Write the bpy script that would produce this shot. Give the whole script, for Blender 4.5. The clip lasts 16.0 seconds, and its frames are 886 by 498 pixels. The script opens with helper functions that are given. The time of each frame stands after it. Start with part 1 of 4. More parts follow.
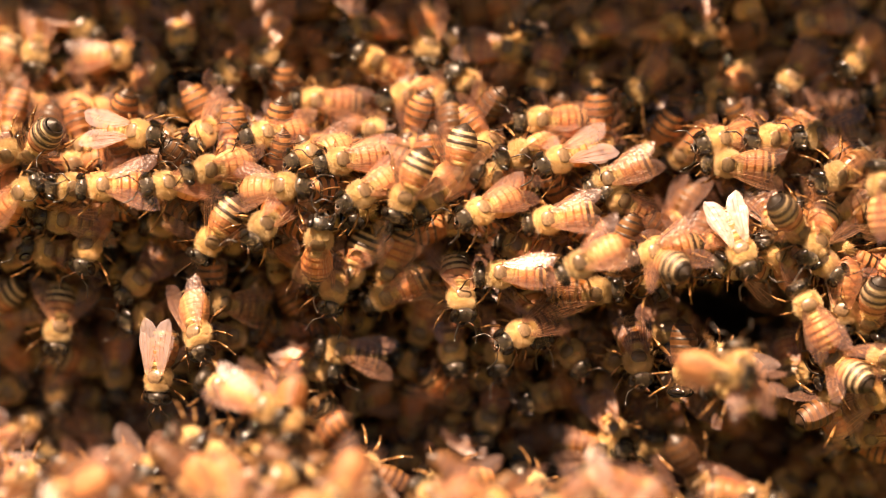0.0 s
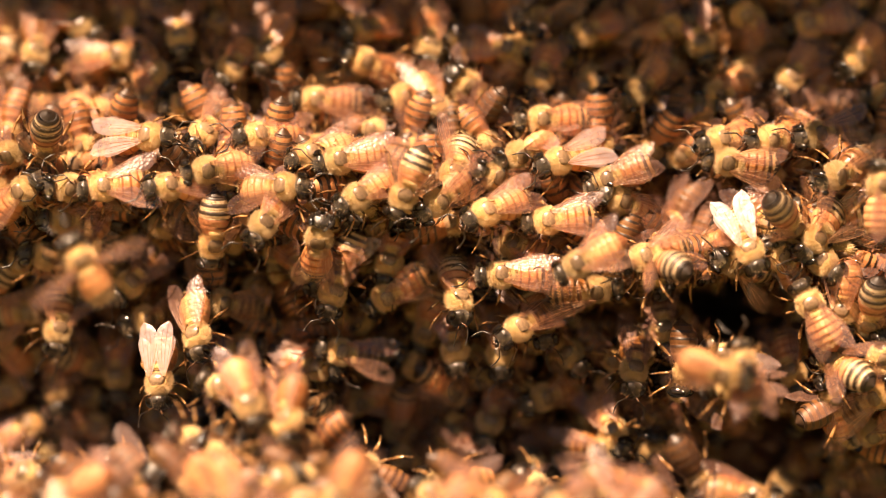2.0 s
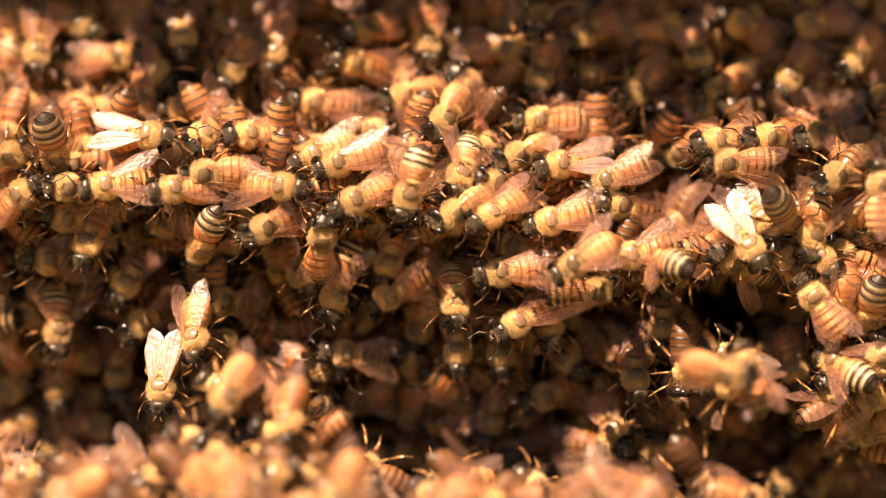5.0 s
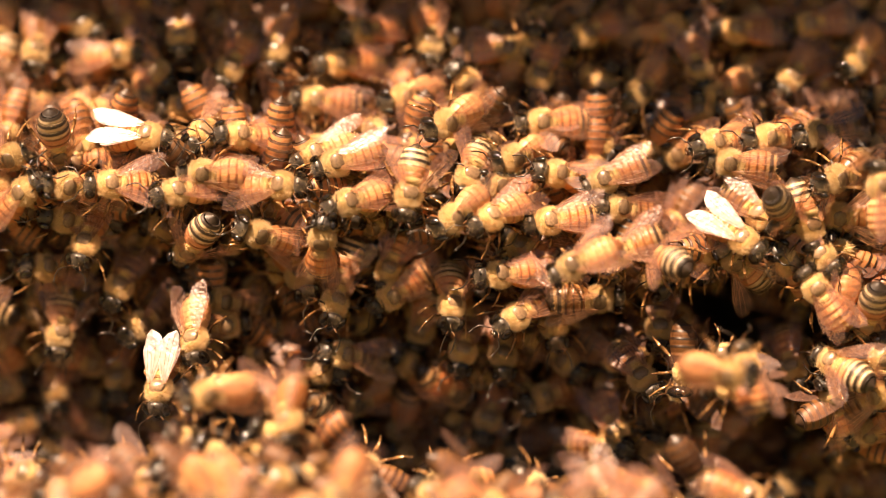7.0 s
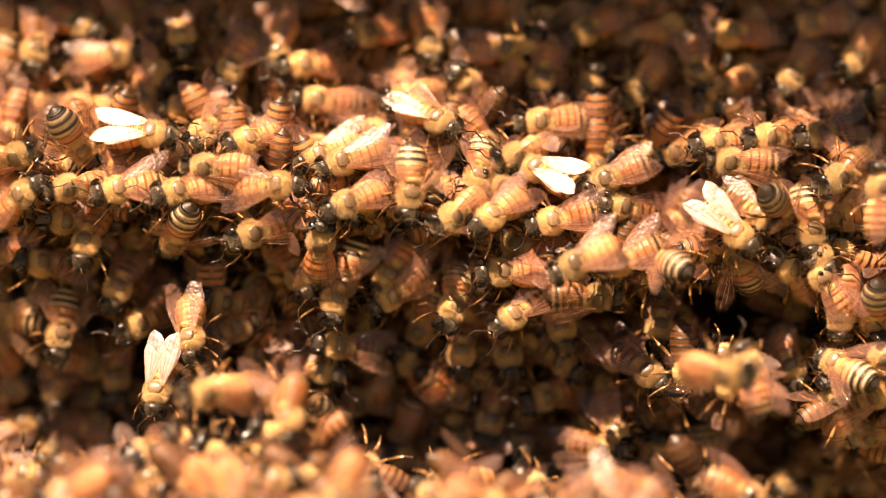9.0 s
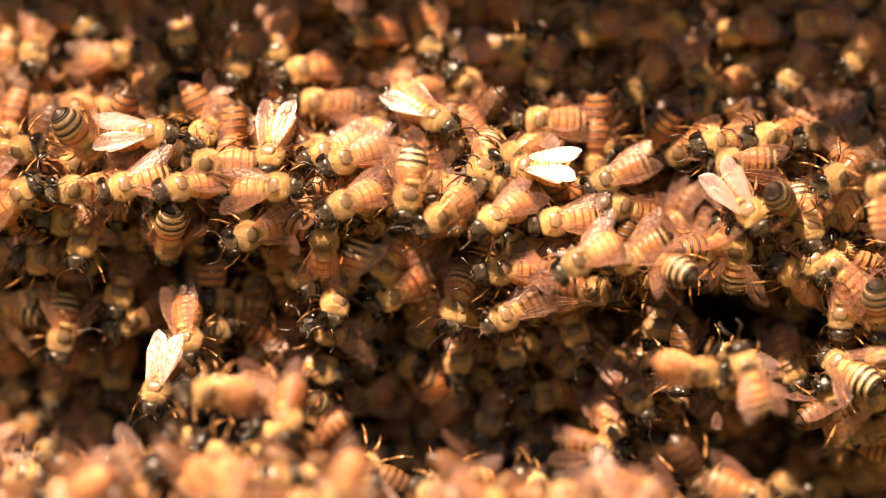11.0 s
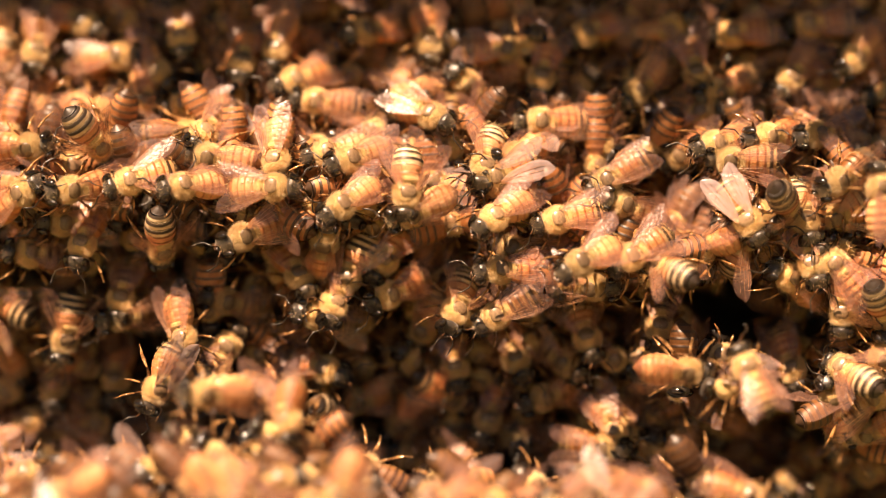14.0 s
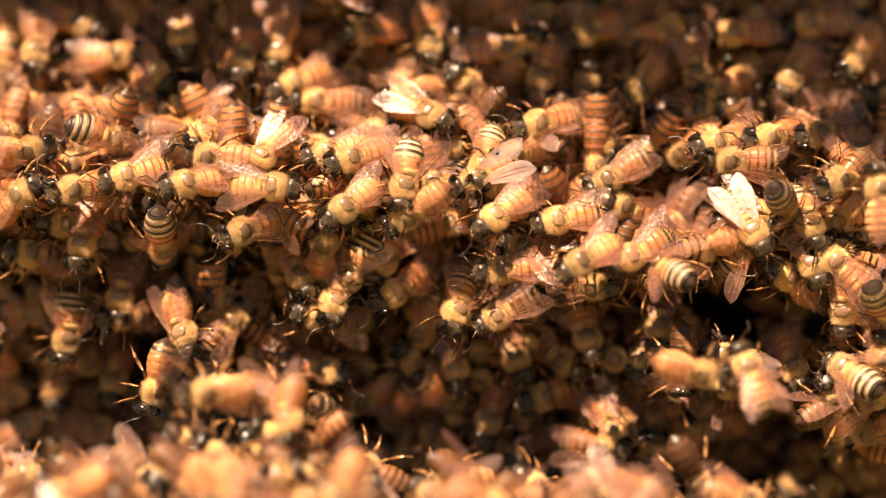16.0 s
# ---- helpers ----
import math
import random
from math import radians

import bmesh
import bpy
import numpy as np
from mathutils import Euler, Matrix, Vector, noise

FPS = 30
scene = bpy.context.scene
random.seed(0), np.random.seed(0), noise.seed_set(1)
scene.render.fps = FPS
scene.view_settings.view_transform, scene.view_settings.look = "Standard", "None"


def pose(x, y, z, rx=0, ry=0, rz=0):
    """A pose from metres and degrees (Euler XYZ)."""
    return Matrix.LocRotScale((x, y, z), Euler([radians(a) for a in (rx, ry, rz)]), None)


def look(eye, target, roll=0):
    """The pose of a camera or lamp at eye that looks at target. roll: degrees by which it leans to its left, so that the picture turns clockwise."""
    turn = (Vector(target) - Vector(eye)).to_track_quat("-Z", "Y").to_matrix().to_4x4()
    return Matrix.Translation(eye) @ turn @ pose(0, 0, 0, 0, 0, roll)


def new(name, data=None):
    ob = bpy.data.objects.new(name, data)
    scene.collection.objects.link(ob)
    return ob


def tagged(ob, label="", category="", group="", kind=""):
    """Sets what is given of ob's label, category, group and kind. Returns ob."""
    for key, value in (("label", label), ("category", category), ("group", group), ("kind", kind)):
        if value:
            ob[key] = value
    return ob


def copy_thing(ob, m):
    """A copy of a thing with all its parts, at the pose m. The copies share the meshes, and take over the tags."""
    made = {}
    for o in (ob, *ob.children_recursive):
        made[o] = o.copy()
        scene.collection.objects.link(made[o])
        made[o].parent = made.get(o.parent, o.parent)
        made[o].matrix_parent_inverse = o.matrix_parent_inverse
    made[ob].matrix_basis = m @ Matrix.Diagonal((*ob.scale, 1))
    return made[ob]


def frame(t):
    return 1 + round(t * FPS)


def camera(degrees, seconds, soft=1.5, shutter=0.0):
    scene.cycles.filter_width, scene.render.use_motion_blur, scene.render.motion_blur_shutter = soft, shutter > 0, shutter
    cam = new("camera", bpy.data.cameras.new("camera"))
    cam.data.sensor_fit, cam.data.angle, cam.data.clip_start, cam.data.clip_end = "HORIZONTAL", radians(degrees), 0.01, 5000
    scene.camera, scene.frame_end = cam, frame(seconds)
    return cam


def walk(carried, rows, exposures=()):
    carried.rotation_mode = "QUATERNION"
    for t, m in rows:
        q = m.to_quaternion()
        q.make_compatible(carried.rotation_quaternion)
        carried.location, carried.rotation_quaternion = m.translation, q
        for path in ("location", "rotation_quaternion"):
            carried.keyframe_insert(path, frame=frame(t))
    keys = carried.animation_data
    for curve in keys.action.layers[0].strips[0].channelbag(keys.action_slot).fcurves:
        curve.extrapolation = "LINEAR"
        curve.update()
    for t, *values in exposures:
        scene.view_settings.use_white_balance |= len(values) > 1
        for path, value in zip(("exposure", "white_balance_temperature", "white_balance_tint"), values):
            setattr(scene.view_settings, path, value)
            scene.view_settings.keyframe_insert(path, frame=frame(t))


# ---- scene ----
MM = 0.001
HUB = Vector((0.0, 0.0, 1.6))          # middle of the cluster's front
DIST = 0.4125                          # from the lens to the plane in focus

# ---- camera: a long lens on a tripod, wide open ----
cam = camera(18.0, 16.0, soft=0.5, shutter=0.4)
cam.data.dof.use_dof = True
cam.data.dof.focus_distance = DIST - 0.003
cam.data.dof.aperture_fstop = 4.2
EYE = HUB + Vector((0, -DIST, 0))
walk(cam, [(0.0, look(EYE, HUB)), (16.0, look(EYE, HUB))], [(0.0, 2.05, 6700, 5), (16.0, 2.05, 6700, 5)])

# ---- daylight ----
SUN_UP, SUN_SIDE = radians(57), radians(-35)
to_sun = Vector((math.sin(SUN_SIDE) * math.cos(SUN_UP), -math.cos(SUN_SIDE) * math.cos(SUN_UP), math.sin(SUN_UP)))
world = bpy.data.worlds.new("sky")
scene.world = world
world.use_nodes = True
wn = world.node_tree.nodes
sky = wn.new("ShaderNodeTexSky")
sky.sky_type, sky.sun_disc = "NISHITA", False
sky.sun_elevation, sky.sun_rotation = SUN_UP, math.atan2(to_sun.x, to_sun.y)
world.node_tree.links.new(sky.outputs[0], wn["Background"].inputs[0])
wn["Background"].inputs[1].default_value = 0.010
sun = new("sun", bpy.data.lights.new("sun", "SUN"))
sun.data.energy, sun.data.angle, sun.data.color = 4.7, radians(0.5), (1.0, 0.68, 0.475)
sun.matrix_world = look(HUB + to_sun * 3, HUB)


# ---- materials ----
def material(name, base, other, rough, scale=900.0, bump=0.0, vary=0.25, coat=0.0, sheen=0.0, glassy=0.0, bands=(), thin=0.0, shine=0.06):
    """A surface of two colours in noise at two sizes, a shade lighter or darker from piece to piece. bands: rings of colour
    along a bee's abdomen, as (share of its length, colour); thin: the share of light that shines through; shine: the gloss of the shiniest of the thin wings."""
    m = bpy.data.materials.new(name)
    m.use_nodes = True
    n, l = m.node_tree.nodes, m.node_tree.links
    b = n["Principled BSDF"]
    co = n.new("ShaderNodeTexCoord")
    big, fine = n.new("ShaderNodeTexNoise"), n.new("ShaderNodeTexNoise")
    big.inputs["Scale"].default_value, fine.inputs["Scale"].default_value = scale * 0.3, scale * 2.2
    add = n.new("ShaderNodeMath")
    add.operation = "MULTIPLY_ADD"
    add.inputs[1].default_value = 0.55
    l.new(co.outputs["Object"], big.inputs["Vector"])
    l.new(co.outputs["Object"], fine.inputs["Vector"])
    half = n.new("ShaderNodeMath")
    half.operation = "MULTIPLY"
    half.inputs[1].default_value = 0.45
    l.new(fine.outputs[0], half.inputs[0])
    l.new(big.outputs[0], add.inputs[0])
    l.new(half.outputs[0], add.inputs[2])
    ramp = n.new("ShaderNodeValToRGB")
    ramp.color_ramp.elements[0].position, ramp.color_ramp.elements[1].position = 0.36, 0.64
    ramp.color_ramp.elements[0].color, ramp.color_ramp.elements[1].color = (*base, 1), (*other, 1)
    l.new(add.outputs[0], ramp.inputs[0])
    info, tone = n.new("ShaderNodeObjectInfo"), n.new("ShaderNodeMapRange")
    tone.inputs[3].default_value, tone.inputs[4].default_value = 1 - vary, 1 + vary
    l.new(info.outputs["Random"], tone.inputs[0])
    hsv = n.new("ShaderNodeHueSaturation")
    l.new(ramp.outputs[0], hsv.inputs["Color"])
    if bands:
        axes, along, wavy, ring, grain = n.new("ShaderNodeSeparateXYZ"), n.new("ShaderNodeMapRange"), n.new("ShaderNodeMath"), n.new("ShaderNodeValToRGB"), n.new("ShaderNodeMix")
        l.new(co.outputs["Object"], axes.inputs[0])
        l.new(axes.outputs["Y"], along.inputs[0])
        along.inputs[1].default_value, along.inputs[2].default_value = -1.6 * MM, -7.9 * MM
        wavy.operation, wavy.inputs[1].default_value = "MULTIPLY_ADD", 0.045
        l.new(add.outputs[0], wavy.inputs[0])
        l.new(along.outputs[0], wavy.inputs[2])
        l.new(wavy.outputs[0], ring.inputs[0])
        while len(ring.color_ramp.elements) < len(bands):
            ring.color_ramp.elements.new(1.0)
        for e, (place, colour) in zip(ring.color_ramp.elements, bands):
            e.position, e.color = place + 0.0225, (*colour, 1)
        grain.data_type, grain.blend_type, grain.inputs[0].default_value = "RGBA", "MULTIPLY", 1.0
        l.new(ring.outputs[0], grain.inputs[6])
        l.new(ramp.outputs[0], grain.inputs[7])
        l.new(grain.outputs[2], hsv.inputs["Color"])
    l.new(tone.outputs[0], hsv.inputs["Value"])
    l.new(hsv.outputs[0], b.inputs["Base Color"])
    b.inputs["Roughness"].default_value = rough
    b.inputs["Coat Weight"].default_value = coat
    b.inputs["Coat Roughness"].default_value = 0.15 if rough < 0.3 else 0.4
    b.inputs["Sheen Weight"].default_value = sheen
    if bump:
        bp = n.new("ShaderNodeBump")
        bp.inputs["Strength"].default_value, bp.inputs["Distance"].default_value = bump, 0.0002
        l.new(fine.outputs[0], bp.inputs["Height"])
        l.new(bp.outputs[0], b.inputs["Normal"])
    if thin:
        through_light, blend = n.new("ShaderNodeBsdfTranslucent"), n.new("ShaderNodeMixShader")
        l.new(hsv.outputs[0], through_light.inputs[0])
        blend.inputs[0].default_value = thin
        l.new(b.outputs[0], blend.inputs[1])
        l.new(through_light.outputs[0], blend.inputs[2])
        l.new(blend.outputs[0], n["Material Output"].inputs[0])
    if glassy:
        b.inputs["Specular IOR Level"].default_value = 1.0
        clear, mix = n.new("ShaderNodeBsdfTransparent"), n.new("ShaderNodeMixShader")
        clear.inputs[0].default_value = (1.0, 0.94, 0.88, 1)
        mix.inputs[0].default_value = 1 - glassy
        l.new(clear.outputs[0], mix.inputs[1])
        l.new(b.outputs[0], mix.inputs[2])
        gloss, skin = n.new("ShaderNodeBsdfGlossy"), n.new("ShaderNodeMixShader")
        gloss.inputs["Color"].default_value, gloss.inputs["Roughness"].default_value = (0.90, 0.86, 0.95, 1), rough + 0.04
        rare, gloss_share = n.new("ShaderNodeMath"), n.new("ShaderNodeMapRange")
        rare.operation, rare.inputs[1].default_value = "POWER", 3.0
        l.new(info.outputs["Random"], rare.inputs[0])
        l.new(rare.outputs[0], gloss_share.inputs[0])
        gloss_share.inputs[3].default_value, gloss_share.inputs[4].default_value = 0.008 if glassy > 0.7 else shine, shine
        l.new(gloss_share.outputs[0], skin.inputs[0])
        if bump:
            l.new(bp.outputs[0], gloss.inputs["Normal"])
        l.new(mix.outputs[0], skin.inputs[1])
        l.new(gloss.outputs[0], skin.inputs[2])
        l.new(skin.outputs[0], n["Material Output"].inputs[0])
    return m


def rings(body, margin, pale, dark, first):
    """Colours along the six plates: the first ones of the body's colour with a soft margin, the rest pale, then dark."""
    edges = (0.0, 0.183, 0.373, 0.556, 0.730, 0.873, 1.0)
    out = [(0.0, body)]
    for k, (a, b) in enumerate(zip(edges, edges[1:])):
        if k == 5:
            out += [(a + 0.02, dark), (0.97, dark)]
        elif k < first:
            out += [(a + 0.02, body), (a + 0.70 * (b - a), body), (a + 0.88 * (b - a), margin), (b - 0.005, margin)]
        else:
            out += [(a + 0.02, pale), (a + 0.42 * (b - a), pale), (a + 0.60 * (b - a), dark), (b - 0.012, dark)]
    return out


AMBER_RINGS = rings((0.56, 0.24, 0.085), (0.33, 0.115, 0.035), (0.50, 0.30, 0.14), (0.05, 0.026, 0.012), 3)
HONEY_RINGS = rings((0.66, 0.345, 0.155), (0.44, 0.18, 0.065), (0.52, 0.26, 0.12), (0.22, 0.085, 0.035), 4)
BANDED_RINGS = rings((0.58, 0.265, 0.125), (0.22, 0.085, 0.03), (0.62, 0.475, 0.30), (0.03, 0.018, 0.010), 2)
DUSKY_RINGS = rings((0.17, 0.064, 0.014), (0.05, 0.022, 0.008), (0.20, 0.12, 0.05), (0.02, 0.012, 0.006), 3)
AMBER = material("amber_plate", (0.72, 0.66, 0.6), (1.0, 1.0, 1.0), 0.42, 700, 0.4, 0.3, coat=0.18, bands=AMBER_RINGS)
HONEY = material("honey_plate", (0.78, 0.72, 0.68), (1.0, 1.0, 1.0), 0.45, 700, 0.3, 0.22, coat=0.06, bands=HONEY_RINGS)
BANDED = material("banded_plate", (0.74, 0.70, 0.66), (1.0, 1.0, 1.0), 0.5, 800, 0.4, 0.22, coat=0.04, bands=BANDED_RINGS)
# the brown of dark bees; also paints shade onto bees in the hollow
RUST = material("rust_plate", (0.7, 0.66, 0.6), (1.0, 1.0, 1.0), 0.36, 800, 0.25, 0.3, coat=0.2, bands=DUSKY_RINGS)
DARK = material("black_plate", (0.009, 0.006, 0.004), (0.034, 0.022, 0.012), 0.34, 900, 0.4, 0.3, coat=0.3)
CREAM = material("pale_hair_band", (0.42, 0.28, 0.12), (0.60, 0.43, 0.21), 0.75, 2500, 0.0, 0.2, sheen=0.3, thin=0.3)
BROWN = material("dark_brown_plate", (0.05, 0.022, 0.008), (0.12, 0.05, 0.015), 0.38, 900, 0.3, 0.3, coat=0.2)
FUR = material("golden_fur", (0.62, 0.43, 0.20), (0.86, 0.66, 0.37), 0.6, 1500, 0.0, 0.22, sheen=0.4, thin=0.4)
PELT = material("fur_base", (0.40, 0.25, 0.08), (0.60, 0.42, 0.17), 0.8, 2400, 1.0, 0.25, sheen=0.3)
GREY = material("grey_fur", (0.010, 0.007, 0.005), (0.042, 0.028, 0.016), 0.32, 1200, 0.6, 0.3, coat=0.25, sheen=0.2)
DISC = material("bare_thorax", (0.11, 0.068, 0.038), (0.27, 0.18, 0.10), 0.3, 1300, 0.25, 0.45, coat=0.1)
EYE_BLACK = material("eye", (0.006, 0.004, 0.003), (0.014, 0.010, 0.007), 0.16, 2000, 0.1, 0.2, coat=0.5)
LEG = material("leg_shell", (0.10, 0.045, 0.015), (0.42, 0.23, 0.09), 0.15, 1200, 0.2, 0.3, coat=0.3)
WING = material("wing_skin", (0.30, 0.14, 0.10), (0.48, 0.28, 0.23), 0.3, 900, 0.6, 0.3, coat=0.5, glassy=0.84)
# paler, less clear skin: the sun's glint painted into a few bees' wings
WING_GLINT = material("painted_glint_wing_skin", (0.50, 0.37, 0.36), (0.66, 0.53, 0.53), 0.34, 500, 0.5, 0.2, coat=0.3, glassy=0.62, shine=0.014)
WING_DULL = material("crowd_wing_skin", (0.30, 0.135, 0.085), (0.48, 0.26, 0.19), 0.55, 300, 0.6, 0.0, glassy=0.84, shine=0.01)
VEIN = material("wing_vein", (0.26, 0.12, 0.055), (0.44, 0.24, 0.12), 0.3, 900, 0.0, 0.2)
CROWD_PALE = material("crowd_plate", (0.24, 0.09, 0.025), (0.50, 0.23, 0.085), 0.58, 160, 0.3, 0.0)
# darker copy of the crowd plate, for bees painted as shaded
CROWD_SHADED = material("crowd_shaded_plate", (0.07, 0.028, 0.008), (0.18, 0.080, 0.02), 0.6, 160, 0.3, 0.0)
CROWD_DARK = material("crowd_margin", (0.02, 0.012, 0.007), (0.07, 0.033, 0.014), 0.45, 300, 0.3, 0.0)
# near-black, so the shade deep in the swarm is put into the colour
DEPTH_SHADE = material("painted_depth_shade", (0.006, 0.004, 0.002), (0.02, 0.011, 0.004), 0.7, 260, 1.0, 0.0)
BARK = material("bark", (0.09, 0.06, 0.04), (0.22, 0.16, 0.11), 0.9, 60, 1.0, 0.0)
SOIL = material("dry_turf", (0.08, 0.075, 0.025), (0.17, 0.145, 0.055), 0.95, 3, 1.0, 0.0)


# ---- mesh helpers; bee parts are written in millimetres ----
class Shape:
    """Vertices, faces and the material of each face, gathered piece by piece."""

    def __init__(self, *mats):
        self.v, self.f, self.m, self.mats = [], [], [], list(mats)

    def slot(self, mat):
        if mat not in self.mats:
            self.mats.append(mat)
        return self.mats.index(mat)

    def face(self, ids, mat):
        self.f.append(tuple(ids))
        self.m.append(self.slot(mat))

    def lathe(self, rings, sides=14, axis=Matrix()):
        """Rings (y, half width, half height, lift, material of the belt that follows)."""
        start = len(self.v)
        for y, w, h, z, _ in rings:
            for k in range(sides):
                a = 2 * math.pi * k / sides
                self.v.append(axis @ Vector((w * math.cos(a), y, z + h * math.sin(a))))
        for r in range(len(rings) - 1):
            for k in range(sides):
                a, b = start + r * sides + k, start + r * sides + (k + 1) % sides
                self.face((a, b, b + sides, a + sides), rings[r][4])
        self.face([start + k for k in range(sides)], rings[0][4])
        self.face([start + (len(rings) - 1) * sides + k for k in reversed(range(sides))], rings[-1][4])

    def tube(self, points, radii, mat, sides=6):
        start = len(self.v)
        pts = [Vector(p) for p in points]
        for i, p in enumerate(pts):
            ahead = (pts[min(i + 1, len(pts) - 1)] - pts[max(i - 1, 0)]).normalized()
            q = ahead.to_track_quat("Y", "Z")
            for k in range(sides):
                a = 2 * math.pi * k / sides
                self.v.append(p + q @ Vector((math.cos(a), 0, math.sin(a))) * radii[i])
        for r in range(len(pts) - 1):
            for k in range(sides):
                a, b = start + r * sides + k, start + r * sides + (k + 1) % sides
                self.face((a, b, b + sides, a + sides), mat)
        self.face([start + k for k in range(sides)], mat)
        self.face([start + (len(pts) - 1) * sides + k for k in reversed(range(sides))], mat)

    def hairs(self, centre, size, count, length, mat, rng, lean=(0, -0.5, 0), above=-1.0, thick=0.045, bare=0.0):
        """Tapering hairs on an egg, leaning back."""
        c, s, lean = Vector(centre), Vector(size), Vector(lean)
        for i in range(count):
            z = 1 - 2 * (i + 0.5) / count
            if z < above:
                continue
            a, r = i * 2.39996, math.sqrt(1 - z * z)
            n = Vector((r * math.cos(a), r * math.sin(a), z))
            if z > 0.3 and math.hypot(n.x, n.y - 0.06) < bare * rng.uniform(0.72, 1.05):
                continue
            root = c + Vector((n.x * s.x, n.y * s.y, n.z * s.z)) * 0.97
            way = (n + lean * rng.random() + Vector((rng.uniform(-0.4, 0.4), rng.uniform(-0.4, 0.4), rng.uniform(-0.4, 0.4)))).normalized()
            side = way.cross(Vector((rng.random(), rng.random(), rng.random()))).normalized() * thick
            k = len(self.v)
            self.v += [root - side, root + side, root + way * length * rng.uniform(0.6, 1.2)]
            self.face((k, k + 1, k + 2), mat)

    def mesh(self, name, smooth=True):
        me = bpy.data.meshes.new(name)
        me.from_pydata([Vector(p) * MM for p in self.v], [], self.f)
        for m in self.mats:
            me.materials.append(m)
        me.polygons.foreach_set("material_index", self.m)
        me.polygons.foreach_set("use_smooth", [smooth] * len(self.f))
        me.update()
        return me


def egg(y0, y1, w, h, z, mat, n=7):
    """Rings of a rounded body from y0 to y1."""
    rings = []
    for i in range(n + 1):
        a = math.pi * (0.06 + 0.88 * i / n)
        rings.append((y0 + (y1 - y0) * (1 - math.cos(math.pi * i / n)) / 2, w * math.sin(a), h * math.sin(a), z, mat))
    return rings


# ---- one honeybee, head towards +y, back up, thorax at the origin ----
def thorax_shape(fine, rng):
    s = Shape(PELT)
    s.lathe(egg(-1.9, 1.85, 1.88, 1.68, 0.0, PELT, 8 if fine else 5), 16 if fine else 9)
    s.lathe([(-1.0, 0.35, 0.04, 1.36, DISC), (-0.85, 0.8, 0.16, 1.38, DISC), (-0.45, 1.12, 0.3, 1.4, DISC), (0.05, 1.22, 0.38, 1.4, DISC), (0.55, 1.1, 0.32, 1.37, DISC), (0.95, 0.76, 0.17, 1.3, DISC), (1.15, 0.3, 0.05, 1.24, DISC)], 16 if fine else 8)
    if not fine:
        s.hairs((0, 0, 0), (1.88, 1.9, 1.67), 190, 0.6, FUR, rng, (0, -0.5, 0), -0.4, 0.10, 0.76)
    if fine:
        s.lathe(egg(-2.3, -1.3, 1.25, 0.48, 1.35, PELT, 5), 12)
        s.hairs((0, 0, 0), (1.88, 1.9, 1.67), 4800, 0.62, FUR, rng, (0, -0.5, 0), -0.8, 0.018, 0.80)
        s.hairs((0, 1.35, 0.35), (1.6, 0.55, 1.2), 800, 0.62, FUR, rng, (0, 0.7, 0.0), -0.9, 0.018)
        s.hairs((0, -1.8, 1.3), (1.25, 0.5, 0.45), 620, 0.62, FUR, rng, (0, -0.9, 0), -0.4, 0.018)
    return s


def head_shape(fine, rng):
    s = Shape(GREY)
    s.lathe([(-0.75, 0.7, 0.7, 0.1, GREY), (-0.55, 1.45, 1.35, 0.0, GREY), (0.0, 1.72, 1.62, -0.15, GREY), (0.45, 1.5, 1.45, -0.25, GREY), (0.8, 0.95, 1.0, -0.45, GREY), (0.98, 0.35, 0.5, -0.7, DARK)], 14 if fine else 9)
    if fine:
        s.lathe([(0.55, 0.42, 0.3, -1.2, BROWN), (0.9, 0.5, 0.34, -1.25, BROWN), (1.1, 0.3, 0.2, -1.4, BROWN)], 10)
        for k in (-1, 1):
            s.tube([(0.5 * k, 0.6, -1.45), (0.42 * k, 0.75, -1.9), (0.1 * k, 0.8, -2.15)], [0.2, 0.17, 0.06], BROWN)
        for x, z in ((0, 1.42), (-0.28, 1.2), (0.28, 1.2)):
            s.lathe(egg(0.15, 0.42, 0.12, 0.12, z, EYE_BLACK, 4), 8)
        s.hairs((0, 0.1, 0.0), (1.5, 0.8, 1.45), 260, 0.36, FUR, rng, (0, 0.5, 0.2), -0.9, 0.03)
    return s


def eye_shape(fine, side):
    s = Shape(EYE_BLACK)
    turn = Matrix.Translation((1.45 * side, 0.12, 0.1)) @ Matrix.Rotation(radians(18 * side), 4, "Z") @ Matrix.Rotation(radians(90), 4, "X")
    s.lathe(egg(-1.4, 1.4, 0.58, 0.78, 0.0, EYE_BLACK, 7 if fine else 4), 12 if fine else 7, turn)
    return s


def antenna_shape(side, spread):
    s = Shape(BROWN)
    s.tube([(0.3 * side, 0.8, -0.25), (0.75 * side, 1.5, 0.25), (1.05 * side, 1.95, 0.35)], [0.11, 0.09, 0.1], BROWN)
    s.tube([(1.05 * side, 1.95, 0.35), (1.35 * side * spread, 2.6, 0.0), (1.5 * side * spread, 3.3, -0.7), (1.5 * side * spread, 3.9, -1.4)], [0.1, 0.12, 0.12, 0.08], DARK)
    return s


